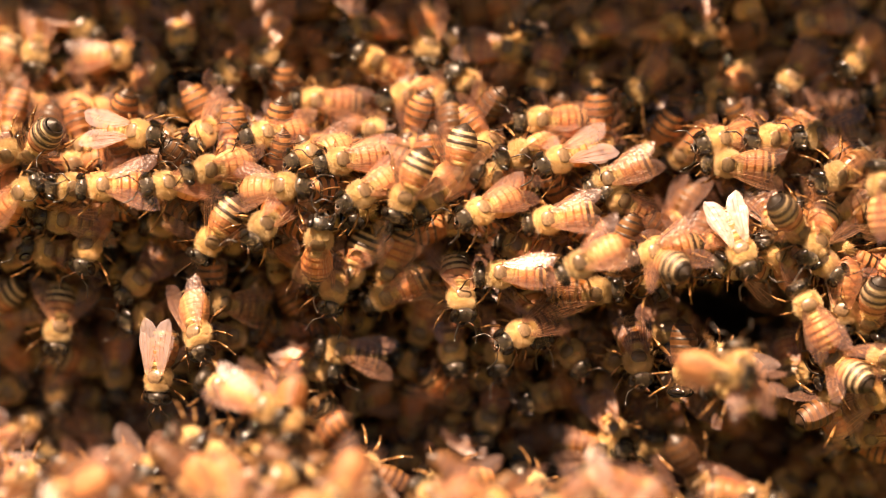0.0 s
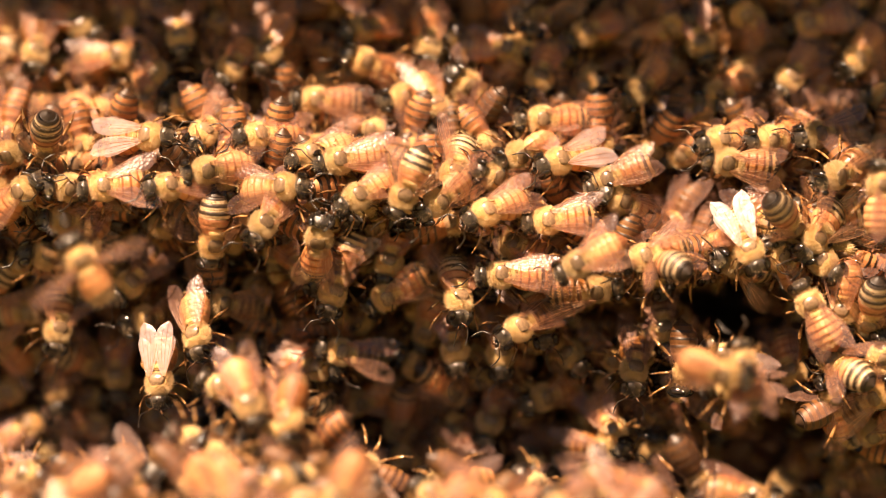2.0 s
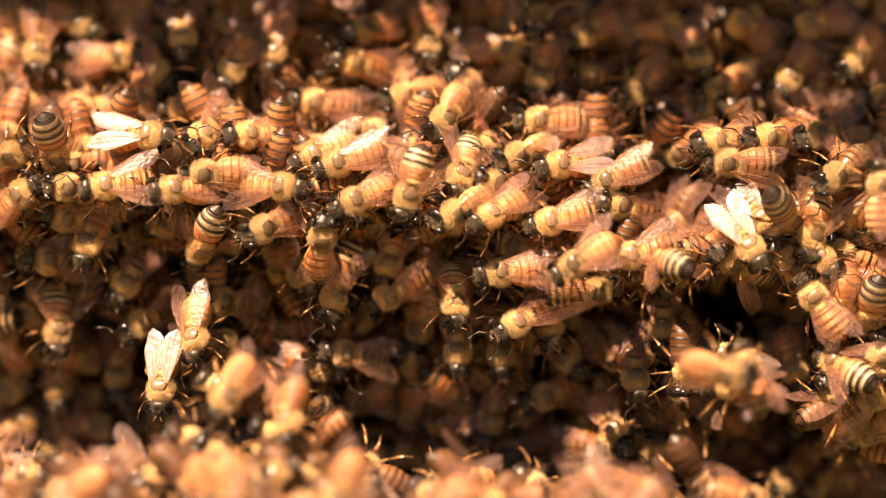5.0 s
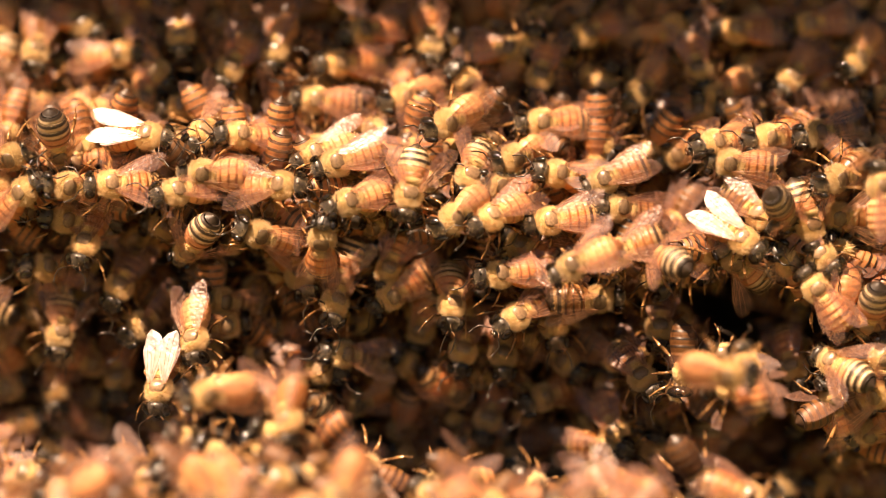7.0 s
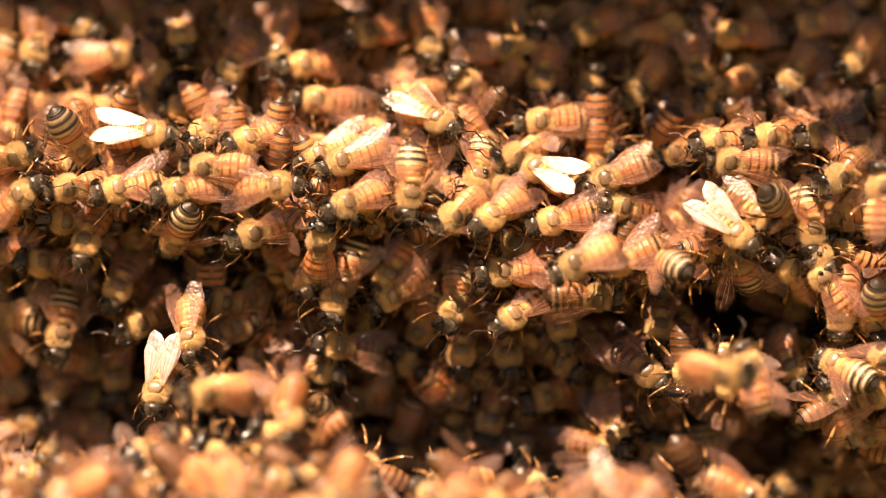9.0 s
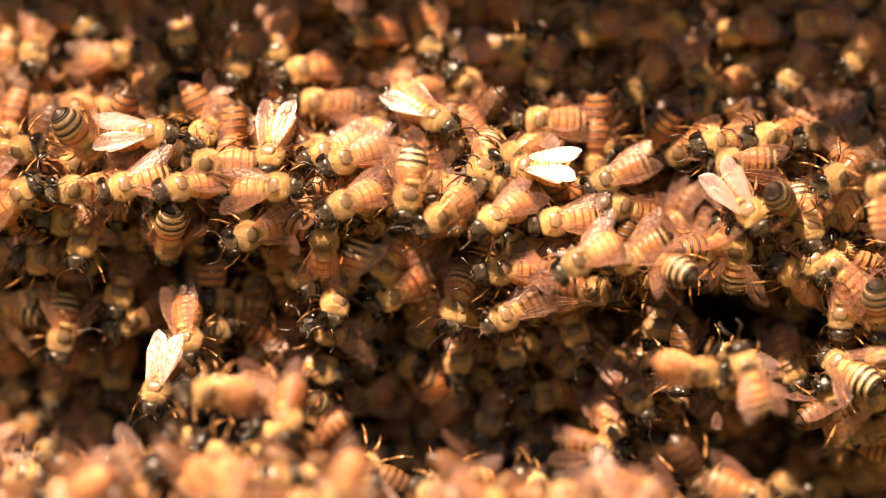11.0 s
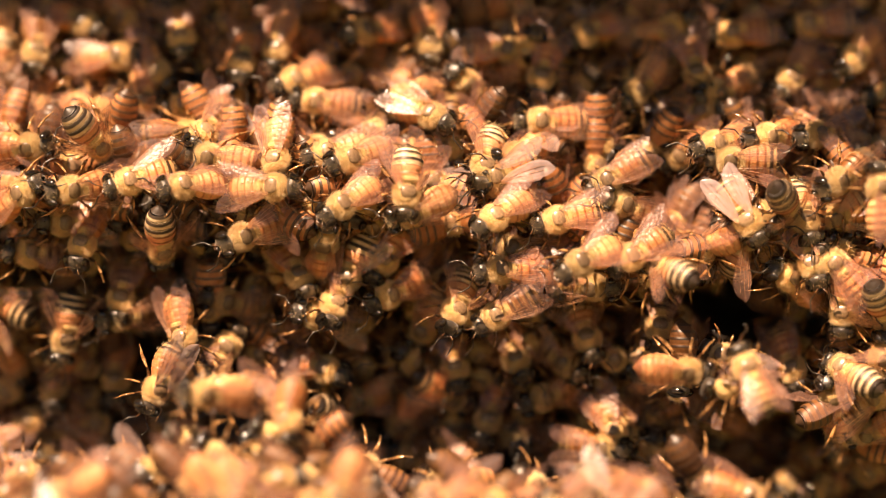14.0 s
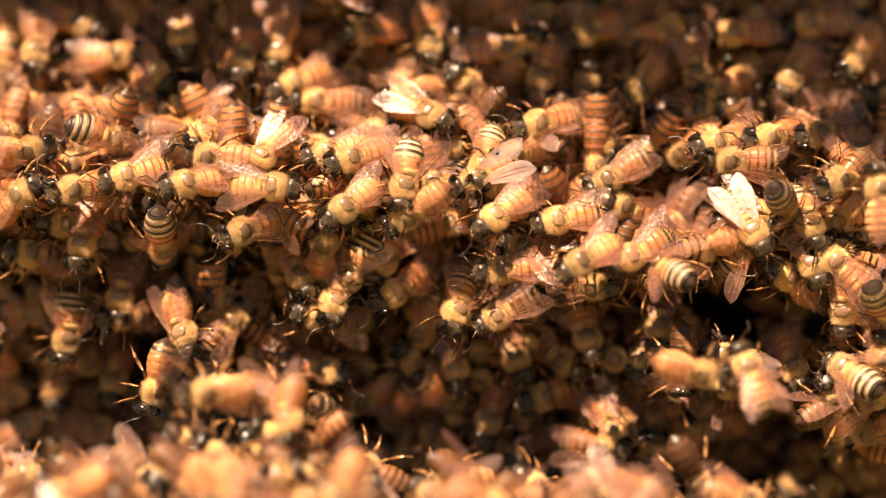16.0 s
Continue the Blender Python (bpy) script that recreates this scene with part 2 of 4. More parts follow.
def abdomen_shape(fine, rng, skin, dark=None):
    """Six overlapping plates, each a little wider at its rear margin than the next one's root."""
    s = Shape(skin)
    edges = (-1.6, -2.75, -3.95, -5.1, -6.2, -7.1, -7.9)
    wide = (1.4, 2.1, 2.35, 2.32, 2.0, 1.45, 0.75)
    sides = 18 if fine else 9
    for i in range(6):
        y0, y1 = edges[i] + 0.12, edges[i + 1]
        a, b = wide[i] * (0.95 if i else 1.0), wide[i + 1] if i < 5 else 0.14
        dip, bulge = -0.02 * i * i, 0.09 if fine else 0.04
        rings = [(y0 + (y1 - y0) * u, w, w * 0.9, dip, dark if dark and (i == 5 or i > 0 and u > 0.5) else skin) for u, w in ((0.0, a * 0.97), (0.3, a + (b - a) * 0.3 + bulge), (0.72, a + (b - a) * 0.72 + bulge), (0.95, b + 0.4 * bulge), (1.02, b * 0.95))]
        s.lathe(rings, sides)
    if fine:
        for i in range(5):
            y = edges[i] - 0.25
            for k in range(46):
                a = math.pi * (k / 45 * 1.3 - 0.15)
                w = wide[i] + 0.12
                root = Vector((w * math.cos(a), y + rng.uniform(-0.2, 0.2), w * 0.9 * math.sin(a)))
                way = Vector((0.35 * math.cos(a), -1, 0.35 * math.sin(a) + rng.uniform(-0.1, 0.2))).normalized()
                n = len(s.v)
                o = Vector((-math.sin(a), 0, math.cos(a))) * 0.05
                s.v += [root - o, root + o, root + way * rng.uniform(0.3, 0.55)]
                s.face((n, n + 1, n + 2), CREAM if i else FUR)
    return s


def wing_shape(side, hind, splay, fine=True):
    """A wing hinged at the thorax, laid back along the body and turned out by splay degrees."""
    # these splays belong to the bees whose wings carry the painted glint
    skin = WING_GLINT if splay in (2.5, 11.5, 6.5, 15.5) else WING if fine else WING_DULL
    s = Shape(skin)
    long, broad = (5.6, 1.9) if hind else (8.3, 2.8)
    rows = 13
    for i in range(rows + 1):
        u = i / rows
        chord = broad * (0.16 + 0.84 * math.sin(math.pi * min(u ** 0.8, 1) * 0.62)) * (1 if u < 0.68 else math.sqrt(max(0.0, 1 - ((u - 0.68) / 0.32) ** 2) * 0.97 + 0.005))
        for j in range(4):
            w = j / 3
            s.v.append(Vector((0.35 * u * long * 0.1 - chord * (w - 0.3), -u * long, 0.10 * math.sin(9 * w + 3 * u) + 0.35 * u * (1 - u))))
    for i in range(rows):
        for j in range(3):
            a = i * 4 + j
            s.face((a, a + 1, a + 5, a + 4), skin)
    body = [Vector(p) for p in s.v]

    def on(u, w):
        i, j = min(int(u * rows), rows - 1), min(int(w * 3), 2)
        fu, fw = u * rows - i, w * 3 - j
        p = body[i * 4 + j].lerp(body[i * 4 + j + 1], fw).lerp(body[(i + 1) * 4 + j].lerp(body[(i + 1) * 4 + j + 1], fw), fu)
        return p + Vector((0, 0, 0.02))

    for w0, w1, end in () if not fine else ((0.02, 0.03, 0.9), (0.2, 0.12, 0.8), (0.45, 0.35, 0.92), (0.6, 0.62, 0.85), (0.75, 0.92, 0.6)):
        s.tube([on(end * k / 5, w0 + (w1 - w0) * k / 5) for k in range(6)], [0.045, 0.032, 0.024, 0.02, 0.016, 0.01], VEIN, 4)
    if fine and not hind:
        for u, wa, wb in ((0.35, 0.2, 0.42), (0.55, 0.15, 0.4), (0.6, 0.4, 0.62), (0.75, 0.14, 0.36)):
            s.tube([on(u, wa), on(u + 0.06, wb)], [0.014, 0.014], VEIN, 4)
    lift = 1.35 if hind else 1.6
    turn = Matrix.Translation((1.25 * side, -0.9 if hind else -0.2, lift)) @ Matrix.Rotation(radians(splay * side), 4, "Z") @ Matrix.Rotation(radians(-8), 4, "X") @ Matrix.Rotation(radians((14 if splay == int(splay) else 3) * side), 4, "Y")
    flip = Matrix.Diagonal((side, 1, 1, 1))
    s.v = [turn @ (flip @ p) for p in s.v]
    return s


def leg_shape(side, pair, reach):
    s = Shape(LEG)
    y = (1.1, -0.1, -1.2)[pair]
    ahead = (1.5, 0.3, -2.4)[pair]
    hip, knee = Vector((1.0 * side, y, -1.3)), Vector((2.5 * side * reach, y + ahead * 0.5, -0.9))
    shin, toe = Vector((3.4 * side * reach, y + ahead * 1.1, -2.2)), Vector((3.9 * side * reach, y + ahead * 1.7, -3.4))
    fat = 1.5 if pair == 2 else 1.0
    s.tube([hip, hip.lerp(knee, 0.5), knee], [0.22, 0.25, 0.16], BROWN)
    s.tube([knee, knee.lerp(shin, 0.55), shin], [0.13, 0.21 * fat, 0.19 * fat], LEG)
    s.tube([shin, shin.lerp(toe, 0.3), shin.lerp(toe, 0.6), toe], [0.15 * fat, 0.16 * fat, 0.08, 0.05], LEG, 5)
    return s


def part(name, mesh, parent, label=""):
    ob = new(name, mesh)
    ob.parent = parent
    return tagged(ob, label)


COATS = {"amber": AMBER, "honey": HONEY, "banded": BANDED, "dusky": RUST}
SHAPES = {}


def shared(key, make):
    if key not in SHAPES:
        SHAPES[key] = make().mesh(key[0])
    return SHAPES[key]


def make_bee(coat, splay, label):
    """A worker bee with all its parts; splay: how far the wings stand out."""
    rng = random.Random(7)
    bee = tagged(new("honeybee"), label, "bee", "honeybees in the swarm")
    part("thorax", shared(("thorax",), lambda: thorax_shape(True, rng)), bee, "thorax with golden fur and a bare dark disc")
    head = part("head", shared(("head",), lambda: head_shape(True, rng)), bee, "dark head with pale fuzz")
    head.location = (0, 2.95 * MM, -0.45 * MM)
    for k in (-1, 1):
        part("eye", shared(("eye", k), lambda: eye_shape(True, k)), head, "glossy black compound eye")
        part("antenna", shared(("antenna", k, splay > 20), lambda: antenna_shape(k, 1.0 if splay > 20 else 1.5)), head)
    part("abdomen", shared(("abdomen", coat), lambda: abdomen_shape(True, rng, COATS[coat])), bee)
    for k in (-1, 1):
        part("forewing", shared(("forewing", k, splay), lambda: wing_shape(k, False, splay)), bee, "clear veined wing")
        part("hindwing", shared(("hindwing", k, splay), lambda: wing_shape(k, True, splay + 9)), bee, "clear veined wing")
        for p in range(3):
            part("leg", shared(("leg", k, p), lambda: leg_shape(k, p, 1.0)), bee)
    return bee


def stance(x, z, out, heading, pitch=0.0, roll=0.0):
    """A bee's pose on the cluster: millimetres right, up and out of the plane in focus; heading of the head from +x towards
    +z, pitch of the head outwards, roll about the body (0: its back faces out)."""
    a, p = radians(heading), radians(pitch)
    f = Vector((math.cos(a) * math.cos(p), -math.sin(p), math.sin(a) * math.cos(p)))
    up = (Vector((0, -1, 0)) - f * f.dot(Vector((0, -1, 0))))
    up = (up.normalized() if up.length > 0.02 else Vector((0, 0, 1)))
    up = Matrix.Rotation(radians(roll), 3, f) @ up
    right = f.cross(up)
    m = Matrix((right, f, up)).transposed().to_4x4()
    m.translation = HUB + Vector((x, -out, z)) * MM
    return m


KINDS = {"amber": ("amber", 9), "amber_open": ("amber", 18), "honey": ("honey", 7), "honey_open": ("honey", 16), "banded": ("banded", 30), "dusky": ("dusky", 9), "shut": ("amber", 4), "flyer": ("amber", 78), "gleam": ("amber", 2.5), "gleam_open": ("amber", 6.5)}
WORDS = {"amber": "amber banded worker bee, wings folded", "amber_open": "amber banded worker bee, wings half open", "honey": "pale honey-coloured worker bee, wings folded",
         "honey_open": "pale honey-coloured worker bee, wings half open", "banded": "worker bee with black-banded abdomen, wings apart", "dusky": "dark brown worker bee, wings folded",
         "shut": "amber worker bee, shiny wings shut", "flyer": "amber worker bee flying with spread wings", "gleam": "amber worker bee with gleaming white wings", "gleam_open": "amber worker bee, gleaming white wings ajar"}
FIRST, MOVES = {}, []


def bee(kind, *rows):
    """A bee and its way: rows of seconds and what stance() takes."""
    m = stance(*rows[0][1:])
    if kind not in FIRST:
        FIRST[kind] = ob = make_bee(*KINDS[kind], WORDS[kind])
        ob.matrix_basis = m
    else:
        ob = copy_thing(FIRST[kind], m)
    x, z, heading = rows[0][1], rows[0][2], (rows[0][4] + 180) % 360 - 180
    stands = "hanging head down" if -135 < heading < -45 else "climbing head up" if 45 < heading < 135 else "lying crosswise"
    light = "in sunlight" if sunlit(x, z) else "in shade"
    ob["label"] = WORDS[kind] if kind == "flyer" else f"{WORDS[kind]}, {stands} {light}"
    MOVES.append((ob, rows))
    return ob


# ---- the form of the cluster ----
def soft_step(a, b, x):
    t = min(max((x - a) / (b - a), 0.0), 1.0)
    return t * t * (3 - 2 * t)


def brink(x):
    """Height of the shelf's lower edge."""
    return 6.0 - 2.2 * soft_step(-38, -26, x) - 8.8 * soft_step(-10, 16, x) + 1.5 * soft_step(18, 40, x)


def hole(x, z):
    """Whether no bee bridges the cluster here: black holes and a slit under the shelf."""
    return ((x - 36) / 7.5) ** 2 + ((z - 8.8) / 3.8) ** 2 < 1 or ((x - 45.5) / 8) ** 2 + ((z + 8.2) / 5.0) ** 2 < 1 or ((x - 1) / 6) ** 2 + ((z - 0.8) / 3.0) ** 2 < 1 or ((x - 25) / 5.5) ** 2 + ((z + 10.5) / 3.0) ** 2 < 1


def lap_top(x):
    """Height at which the lap begins to come forward."""
    return -18.5 - 13.0 * soft_step(-26, -8, x) - 12.0 * soft_step(-34, -42, x) - 1.5 * soft_step(16, 40, x) + 1.5 * noise.noise((x * 0.12, 4.7, 0))


def relief(x, z):
    """How far the cluster stands out, in millimetres, at x to the right and z up: a shelf across the middle, a hollow
    under it, a wall set back above it, an overhang added out of view to shade that wall, and a lap below."""
    e = brink(x)
    shelf = 2.5 - 2.0 * soft_step(-30, -45, x) - 5.5 * soft_step(2, 14, z - e)
    foot = 17.5 - 1.5 * soft_step(18, 42, x)
    wall = -6.0 * soft_step(foot, foot + 4, z) - 7.0 * soft_step(foot, 38, z)
    # overhang added above the view to shade the wall; its gaps let sun through
    shade_brow = (47.0 + 8.0 * soft_step(-8, 16, x)) * min(1.0, max(0.1, 0.96 + 1.2 * noise.noise((x * 0.075, 12.1, z * 0.03)))) * soft_step(76, 88, z) - 40.0 * soft_step(100, 135, z)
    hollow = -5.0 * soft_step(e + 0.5, e - 3, z) - 0.42 * min(30.0, max(0.0, e - 3 - z)) * (1 - soft_step(-40, -60, z))
    pit = -16.0 * math.exp(-((x - 45) / 8) ** 2 - ((z + 8.2) / 4.5) ** 2) - 20.0 * math.exp(-((x - 36) / 7) ** 2 - ((z - 8.8) / 3.6) ** 2) - 11.0 * math.exp(-((x - 1) / 8) ** 2 - ((z - 0.3) / 3.2) ** 2) - 14.0 * math.exp(-((x - 51) / 8) ** 2 - ((z + 28) / 5) ** 2) - 8.0 * math.exp(-((x - 25) / 6) ** 2 - ((z + 10.5) / 3.5) ** 2)
    ridge = 10.0 * math.exp(-((x + 36) / 4.5) ** 2 - ((z + 12) / 5.5) ** 2) + 5.0 * math.exp(-((x + 26) / 8) ** 2 - ((z + 17) / 4.5) ** 2)
    knee = 28.0 * math.exp(-((x - 40) / 6) ** 2 - ((z + 18.5) / 3.6) ** 2) + 6.0 * math.exp(-((x - 27) / 6) ** 2 - ((z + 17) / 3.6) ** 2)
    step = 24.0 + 9.0 * soft_step(-26, -8, x) + 10.0 * soft_step(-34, -42, x)
    lap = (step * soft_step(0.0, 1.2, lap_top(x) - z) + (52.0 - step) * min(1.0, max(0.0, (lap_top(x) - z) / (lap_top(x) + 39.0)))) * (1 - soft_step(40, 54, x)) + 6 * soft_step(-32, -60, z)
    column = soft_step(54, 58, x) * soft_step(15, 9, z) * soft_step(-31, -26, z)
    return (shelf + hollow + pit + ridge + knee + lap + wall) * (1 - column) + column * 2.5 + shade_brow + 1.2 * noise.noise((x * 0.09, z * 0.09, 3))


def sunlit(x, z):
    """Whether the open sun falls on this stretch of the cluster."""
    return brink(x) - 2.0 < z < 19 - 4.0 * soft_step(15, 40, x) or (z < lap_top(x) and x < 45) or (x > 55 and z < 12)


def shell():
    """The shaded depth of the cluster, painted near-black: a lumpy body behind the bees that can be told apart."""
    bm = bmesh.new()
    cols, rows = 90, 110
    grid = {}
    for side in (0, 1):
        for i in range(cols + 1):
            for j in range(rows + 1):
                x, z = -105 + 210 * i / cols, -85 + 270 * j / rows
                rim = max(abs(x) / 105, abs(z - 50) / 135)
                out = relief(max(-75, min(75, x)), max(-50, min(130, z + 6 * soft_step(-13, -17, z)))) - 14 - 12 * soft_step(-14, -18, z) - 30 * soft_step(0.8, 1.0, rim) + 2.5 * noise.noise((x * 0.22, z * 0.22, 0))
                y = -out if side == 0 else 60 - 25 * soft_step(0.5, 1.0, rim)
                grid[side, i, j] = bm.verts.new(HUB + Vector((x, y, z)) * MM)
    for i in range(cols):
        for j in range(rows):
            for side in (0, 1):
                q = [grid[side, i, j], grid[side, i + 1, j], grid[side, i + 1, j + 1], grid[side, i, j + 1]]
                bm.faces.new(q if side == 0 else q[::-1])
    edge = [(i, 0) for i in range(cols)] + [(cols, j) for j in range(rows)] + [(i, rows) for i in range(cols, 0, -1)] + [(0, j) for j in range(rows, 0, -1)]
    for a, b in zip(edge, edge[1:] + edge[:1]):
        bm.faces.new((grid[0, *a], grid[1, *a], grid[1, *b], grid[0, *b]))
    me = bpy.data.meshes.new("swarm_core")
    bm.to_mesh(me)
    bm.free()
    me.materials.append(DEPTH_SHADE)
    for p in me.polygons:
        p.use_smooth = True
    return tagged(new("swarm_core", me), "near-black backing shell painted as the swarm's shaded depth", "swarm", kind="structure")


def limb(points, radii, name, label):
    """A knotty piece of wood along the points, in metres."""
    s = Shape(BARK)
    pts, rad = [], []
    for a, b, r0, r1 in zip(points, points[1:], radii, radii[1:]):
        for k in range(12):
            u = k / 12
            p = Vector(a).lerp(Vector(b), u)
            pts.append((p + Vector((noise.noise(p * 9), noise.noise(p * 9 + Vector((5, 0, 0))), noise.noise(p * 9 + Vector((0, 7, 0))))) * 0.008) * 1000)
            rad.append((r0 + (r1 - r0) * u) * 1000 * (1 + 0.12 * noise.noise(p * 23)))
    s.tube(pts, rad, BARK, 14)
    return tagged(new(name, s.mesh(name)), label, "tree", kind="structure")


def ground():
    bm = bmesh.new()
    n = 40
    v = [[bm.verts.new(((i / n - 0.5) ** 3 * 8000, (j / n - 0.5) ** 3 * 8000, 0.03 * noise.noise(((i / n - 0.5) ** 3 * 700, (j / n - 0.5) ** 3 * 700, 0)))) for j in range(n + 1)] for i in range(n + 1)]
    for i in range(n):
        for j in range(n):
            bm.faces.new((v[i][j], v[i + 1][j], v[i + 1][j + 1], v[i][j + 1]))
    me = bpy.data.meshes.new("ground")
    bm.to_mesh(me)
    bm.free()
    me.materials.append(SOIL)
    return tagged(new("ground", me), "short straw-coloured dry turf under the tree", "ground", kind="structure")


ground()
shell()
limb([(1.3, 0.25, -0.1), (1.25, 0.22, 1.2), (1.15, 0.15, 2.6)], [0.16, 0.12, 0.09], "tree_trunk", "grey-brown trunk of the tree that bears the swarm")
limb([(1.2, 0.2, 1.95), (0.4, 0.06, 1.80), (-0.1, 0.03, 1.775), (-0.7, 0.05, 1.86)], [0.05, 0.034, 0.031, 0.02], "tree_limb", "rough brown limb from which the swarm hangs")

# ---- bees in the sun and at the edge of the shade, one by one ----
bee("banded", (0, -60.4, 14.5, 0.5, -138, -44, -12), (1.5, -59.3, 15.0, 0.1, -109, -51, -12), (3.5, -57.5, 12.7, 1.7, -82, -38, -12), (7.5, -56.4, 14.3, 0.6, -86, -39, -12), (9, -53.5, 14.7, 0.3, -57, -30, -12), (12.5, -51.9, 15.1, 0.1, -49, -34, -12), (13.5, -51.2, 15.1, 0.1, -57, -36, -12), (16, -48.5, 16.1, -0.6, -19, -21, -12))
bee("amber", (0, -64.0, 14.3, 0.1, 27, 21, 22), (7.5, -63.5, 13.5, 0.7, 13, 25, 22), (13.5, -61.1, 15.2, -0.5, 7, 27, 22), (16, -60.7, 14.7, -0.2, 6, 20, 22))
bee("gleam_open", (0, -45.0, 17.0, 1.5, -2, 32, -14), (1.5, -43.3, 16.6, 1.5, 4, 28, -14), (7.5, -43.3, 16.7, 1.5, -3, 14, -29), (9, -42.8, 16.9, 1.5, -1, 13, -29), (11, -42.8, 17.0, 1.0, 4, 16, -18), (12.2, -41.5, 17.2, -1.0, 6, 10, 5), (13.5, -38.5, 17.4, -4.0, 4, 5, 15), (16, -37.5, 17.6, -5.0, 0, 5, 15))
bee("amber", (0, -54.5, 9.1, 3.3, -180, 25, -12), (7.5, -54.8, 9.1, 3.3, -179, 21, -12), (13.5, -54.4, 8.7, 3.4, -171, 32, -12))
bee("amber_open", (0, -49.8, 9.1, 4.1, -180, 15, 14), (3.5, -49.5, 9.1, 4.1, -177, 13, 14), (7.5, -48.4, 9.5, 4.0, -180, 21, 14), (9, -47.5, 8.7, 4.2, -172, 19, 14), (13.5, -45.6, 9.8, 3.9, -163, 13, 14), (16, -46.4, 10.6, 3.7, -167, 25, 14))
bee("honey", (0, -40.5, 9.3, 3.8, -180, 32, 22), (7.5, -38.9, 8.3, 4.2, -172, 32, 22), (13.5, -38.1, 9.1, 4.2, -172, 32, 22), (16, -37.6, 9.5, 4.2, -172, 32, 22))
bee("dusky", (0, -56.5, 4.4, -0.6, 172, 27, 0), (7.5, -55.8, 4.4, -0.6, 171, 36, 0), (13.5, -56.3, 3.8, -1.4, 176, 33, 0))
bee("shut", (0, -52.5, 0.1, -0.9, -107, 30, 15), (7.5, -52.8, 0.9, -0.6, -109, 32, 15), (13.5, -53.3, 0.5, -0.7, -107, 32, 15))
bee("dusky", (0, -58.9, -0.5, -2.7, 164, 30, 22), (7.5, -59.1, -2.8, -3.7, 169, 32, 22), (13.5, -61.4, -0.8, -2.8, 167, 24, 22))
bee("banded", (0, -57.6, -12.0, -5.3, -91, 21, -25), (7.5, -57.4, -12.7, -5.6, -93, 21, -25), (13.5, -56.6, -13.4, -6.0, -100, 0, -25), (16, -56.4, -13.4, -5.9, -96, 7, -25))
bee("honey", (0, -35.9, -12.5, 3.1, -79, 32, 22), (7.5, -36.6, -13.3, 2.4, -90, 32, 22), (13.5, -38.4, -13.3, -0.1, -81, 19, 22), (16, -38.3, -12.5, -0.1, -74, 23, 22))
bee("banded", (0, -34.2, 1.3, 1.9, -123, 0, -25), (1.5, -33.9, 0.9, 1.7, -94, -8, -25), (3.5, -34.2, 0.1, 1.3, -104, -29, -25), (7, -37.5, 0.1, 0.6, -132, -39, -25), (9, -39.6, 1.3, 0.7, -126, -45, -25), (13, -41.4, 0.1, -0.1, -90, -43, -25))
bee("amber", (0, -49.5, -19.3, -13.5, -90, 19, 10), (7.5, -49.5, -19.8, -14.0, -93, 32, 10), (16, -50.2, -20.3, -14.5, -98, 32, 10))
bee("gleam", (0, -41.5, -18.8, 4.0, -95, 8, 20), (1.2, -41.5, -18.8, 4.0, -92, 10, 14), (2.5, -41.4, -19.8, 4.0, -90, 30, 10), (7.5, -41.4, -20.6, 4.0, -98, 28, 14), (11, -41.8, -20.6, 4.0, -108, 26, 19), (13.5, -41.8, -20.6, 4.0, -114, 14, -26), (16, -42.2, -20.6, 4.0, -107, 0, -50))
bee("amber", (0, -58.9, -21.7, -15.8, -86, 32, 22), (16, -59.3, -21.2, -14.9, -90, 32, 22))
bee("shut", (0, -61.4, 8.3, 3.0, 40, 28, -15), (16, -61.8, 8.0, 3.0, 39, 29, -15))
bee("honey", (0, -34.4, 11.7, 3.1, -170, 26, -12), (7.5, -35.2, 11.1, 3.3, -180, 0, -12), (13.5, -34.5, 13.6, 1.8, -188, 0, -12))
bee("honey_open", (0, -23.2, 9.1, 4.6, 3, 28, -10), (7.5, -23.6, 9.3, 4.5, 1, 21, -10), (13.5, -24.6, 9.1, 4.6, 1, 21, -10))
bee("honey", (0, -26.3, 16.8, -0.2, -176, 32, 22), (7.5, -30.1, 16.8, 0.0, -188, 32, 22), (9, -28.8, 16.0, 0.4, -165, 32, 22), (11, -25.4, 13.8, 1.4, -105, 32, 22), (12.5, -24.1, 13.0, 1.9, -90, 25, 22), (13.5, -24.5, 13.4, 1.7, -90, 24, 22), (14.5, -24.5, 12.6, 2.2, -97, 31, 22), (16, -26.6, 13.4, 1.7, -130, 32, 22))
bee("honey", (0, -19.6, 13.8, 0.9, -163, 29, 22), (7.5, -18.7, 13.8, 0.9, -158, 17, 22), (13.5, -17.1, 14.1, 0.8, -172, 19, 22))
bee("honey", (0, -15.0, 12.9, 2.8, -174, 20, 10), (7.5, -15.4, 12.5, 3.1, -163, 4, 10), (13.5, -13.6, 13.2, 2.6, -165, 32, 10))
bee("honey", (0, -11.9, 8.0, 5.2, -152, 32, 10), (7.5, -13.9, 6.7, 5.6, -164, 32, 10), (13.5, -14.8, 6.3, 5.7, -150, 32, 10), (16, -14.4, 5.9, 5.6, -145, 32, 10))
bee("banded", (0, -5.7, 7.5, 6.5, -116, 0, -12), (3.5, -5.3, 8.0, 6.2, -112, 0, -12), (7.5, -4.9, 8.0, 6.1, -97, 14, -12), (13.5, -5.3, 7.5, 6.4, -95, 0, -12), (14.5, -5.3, 8.8, 5.7, -94, 32, -12), (16, -5.7, 9.2, 5.5, -99, 19, -12))
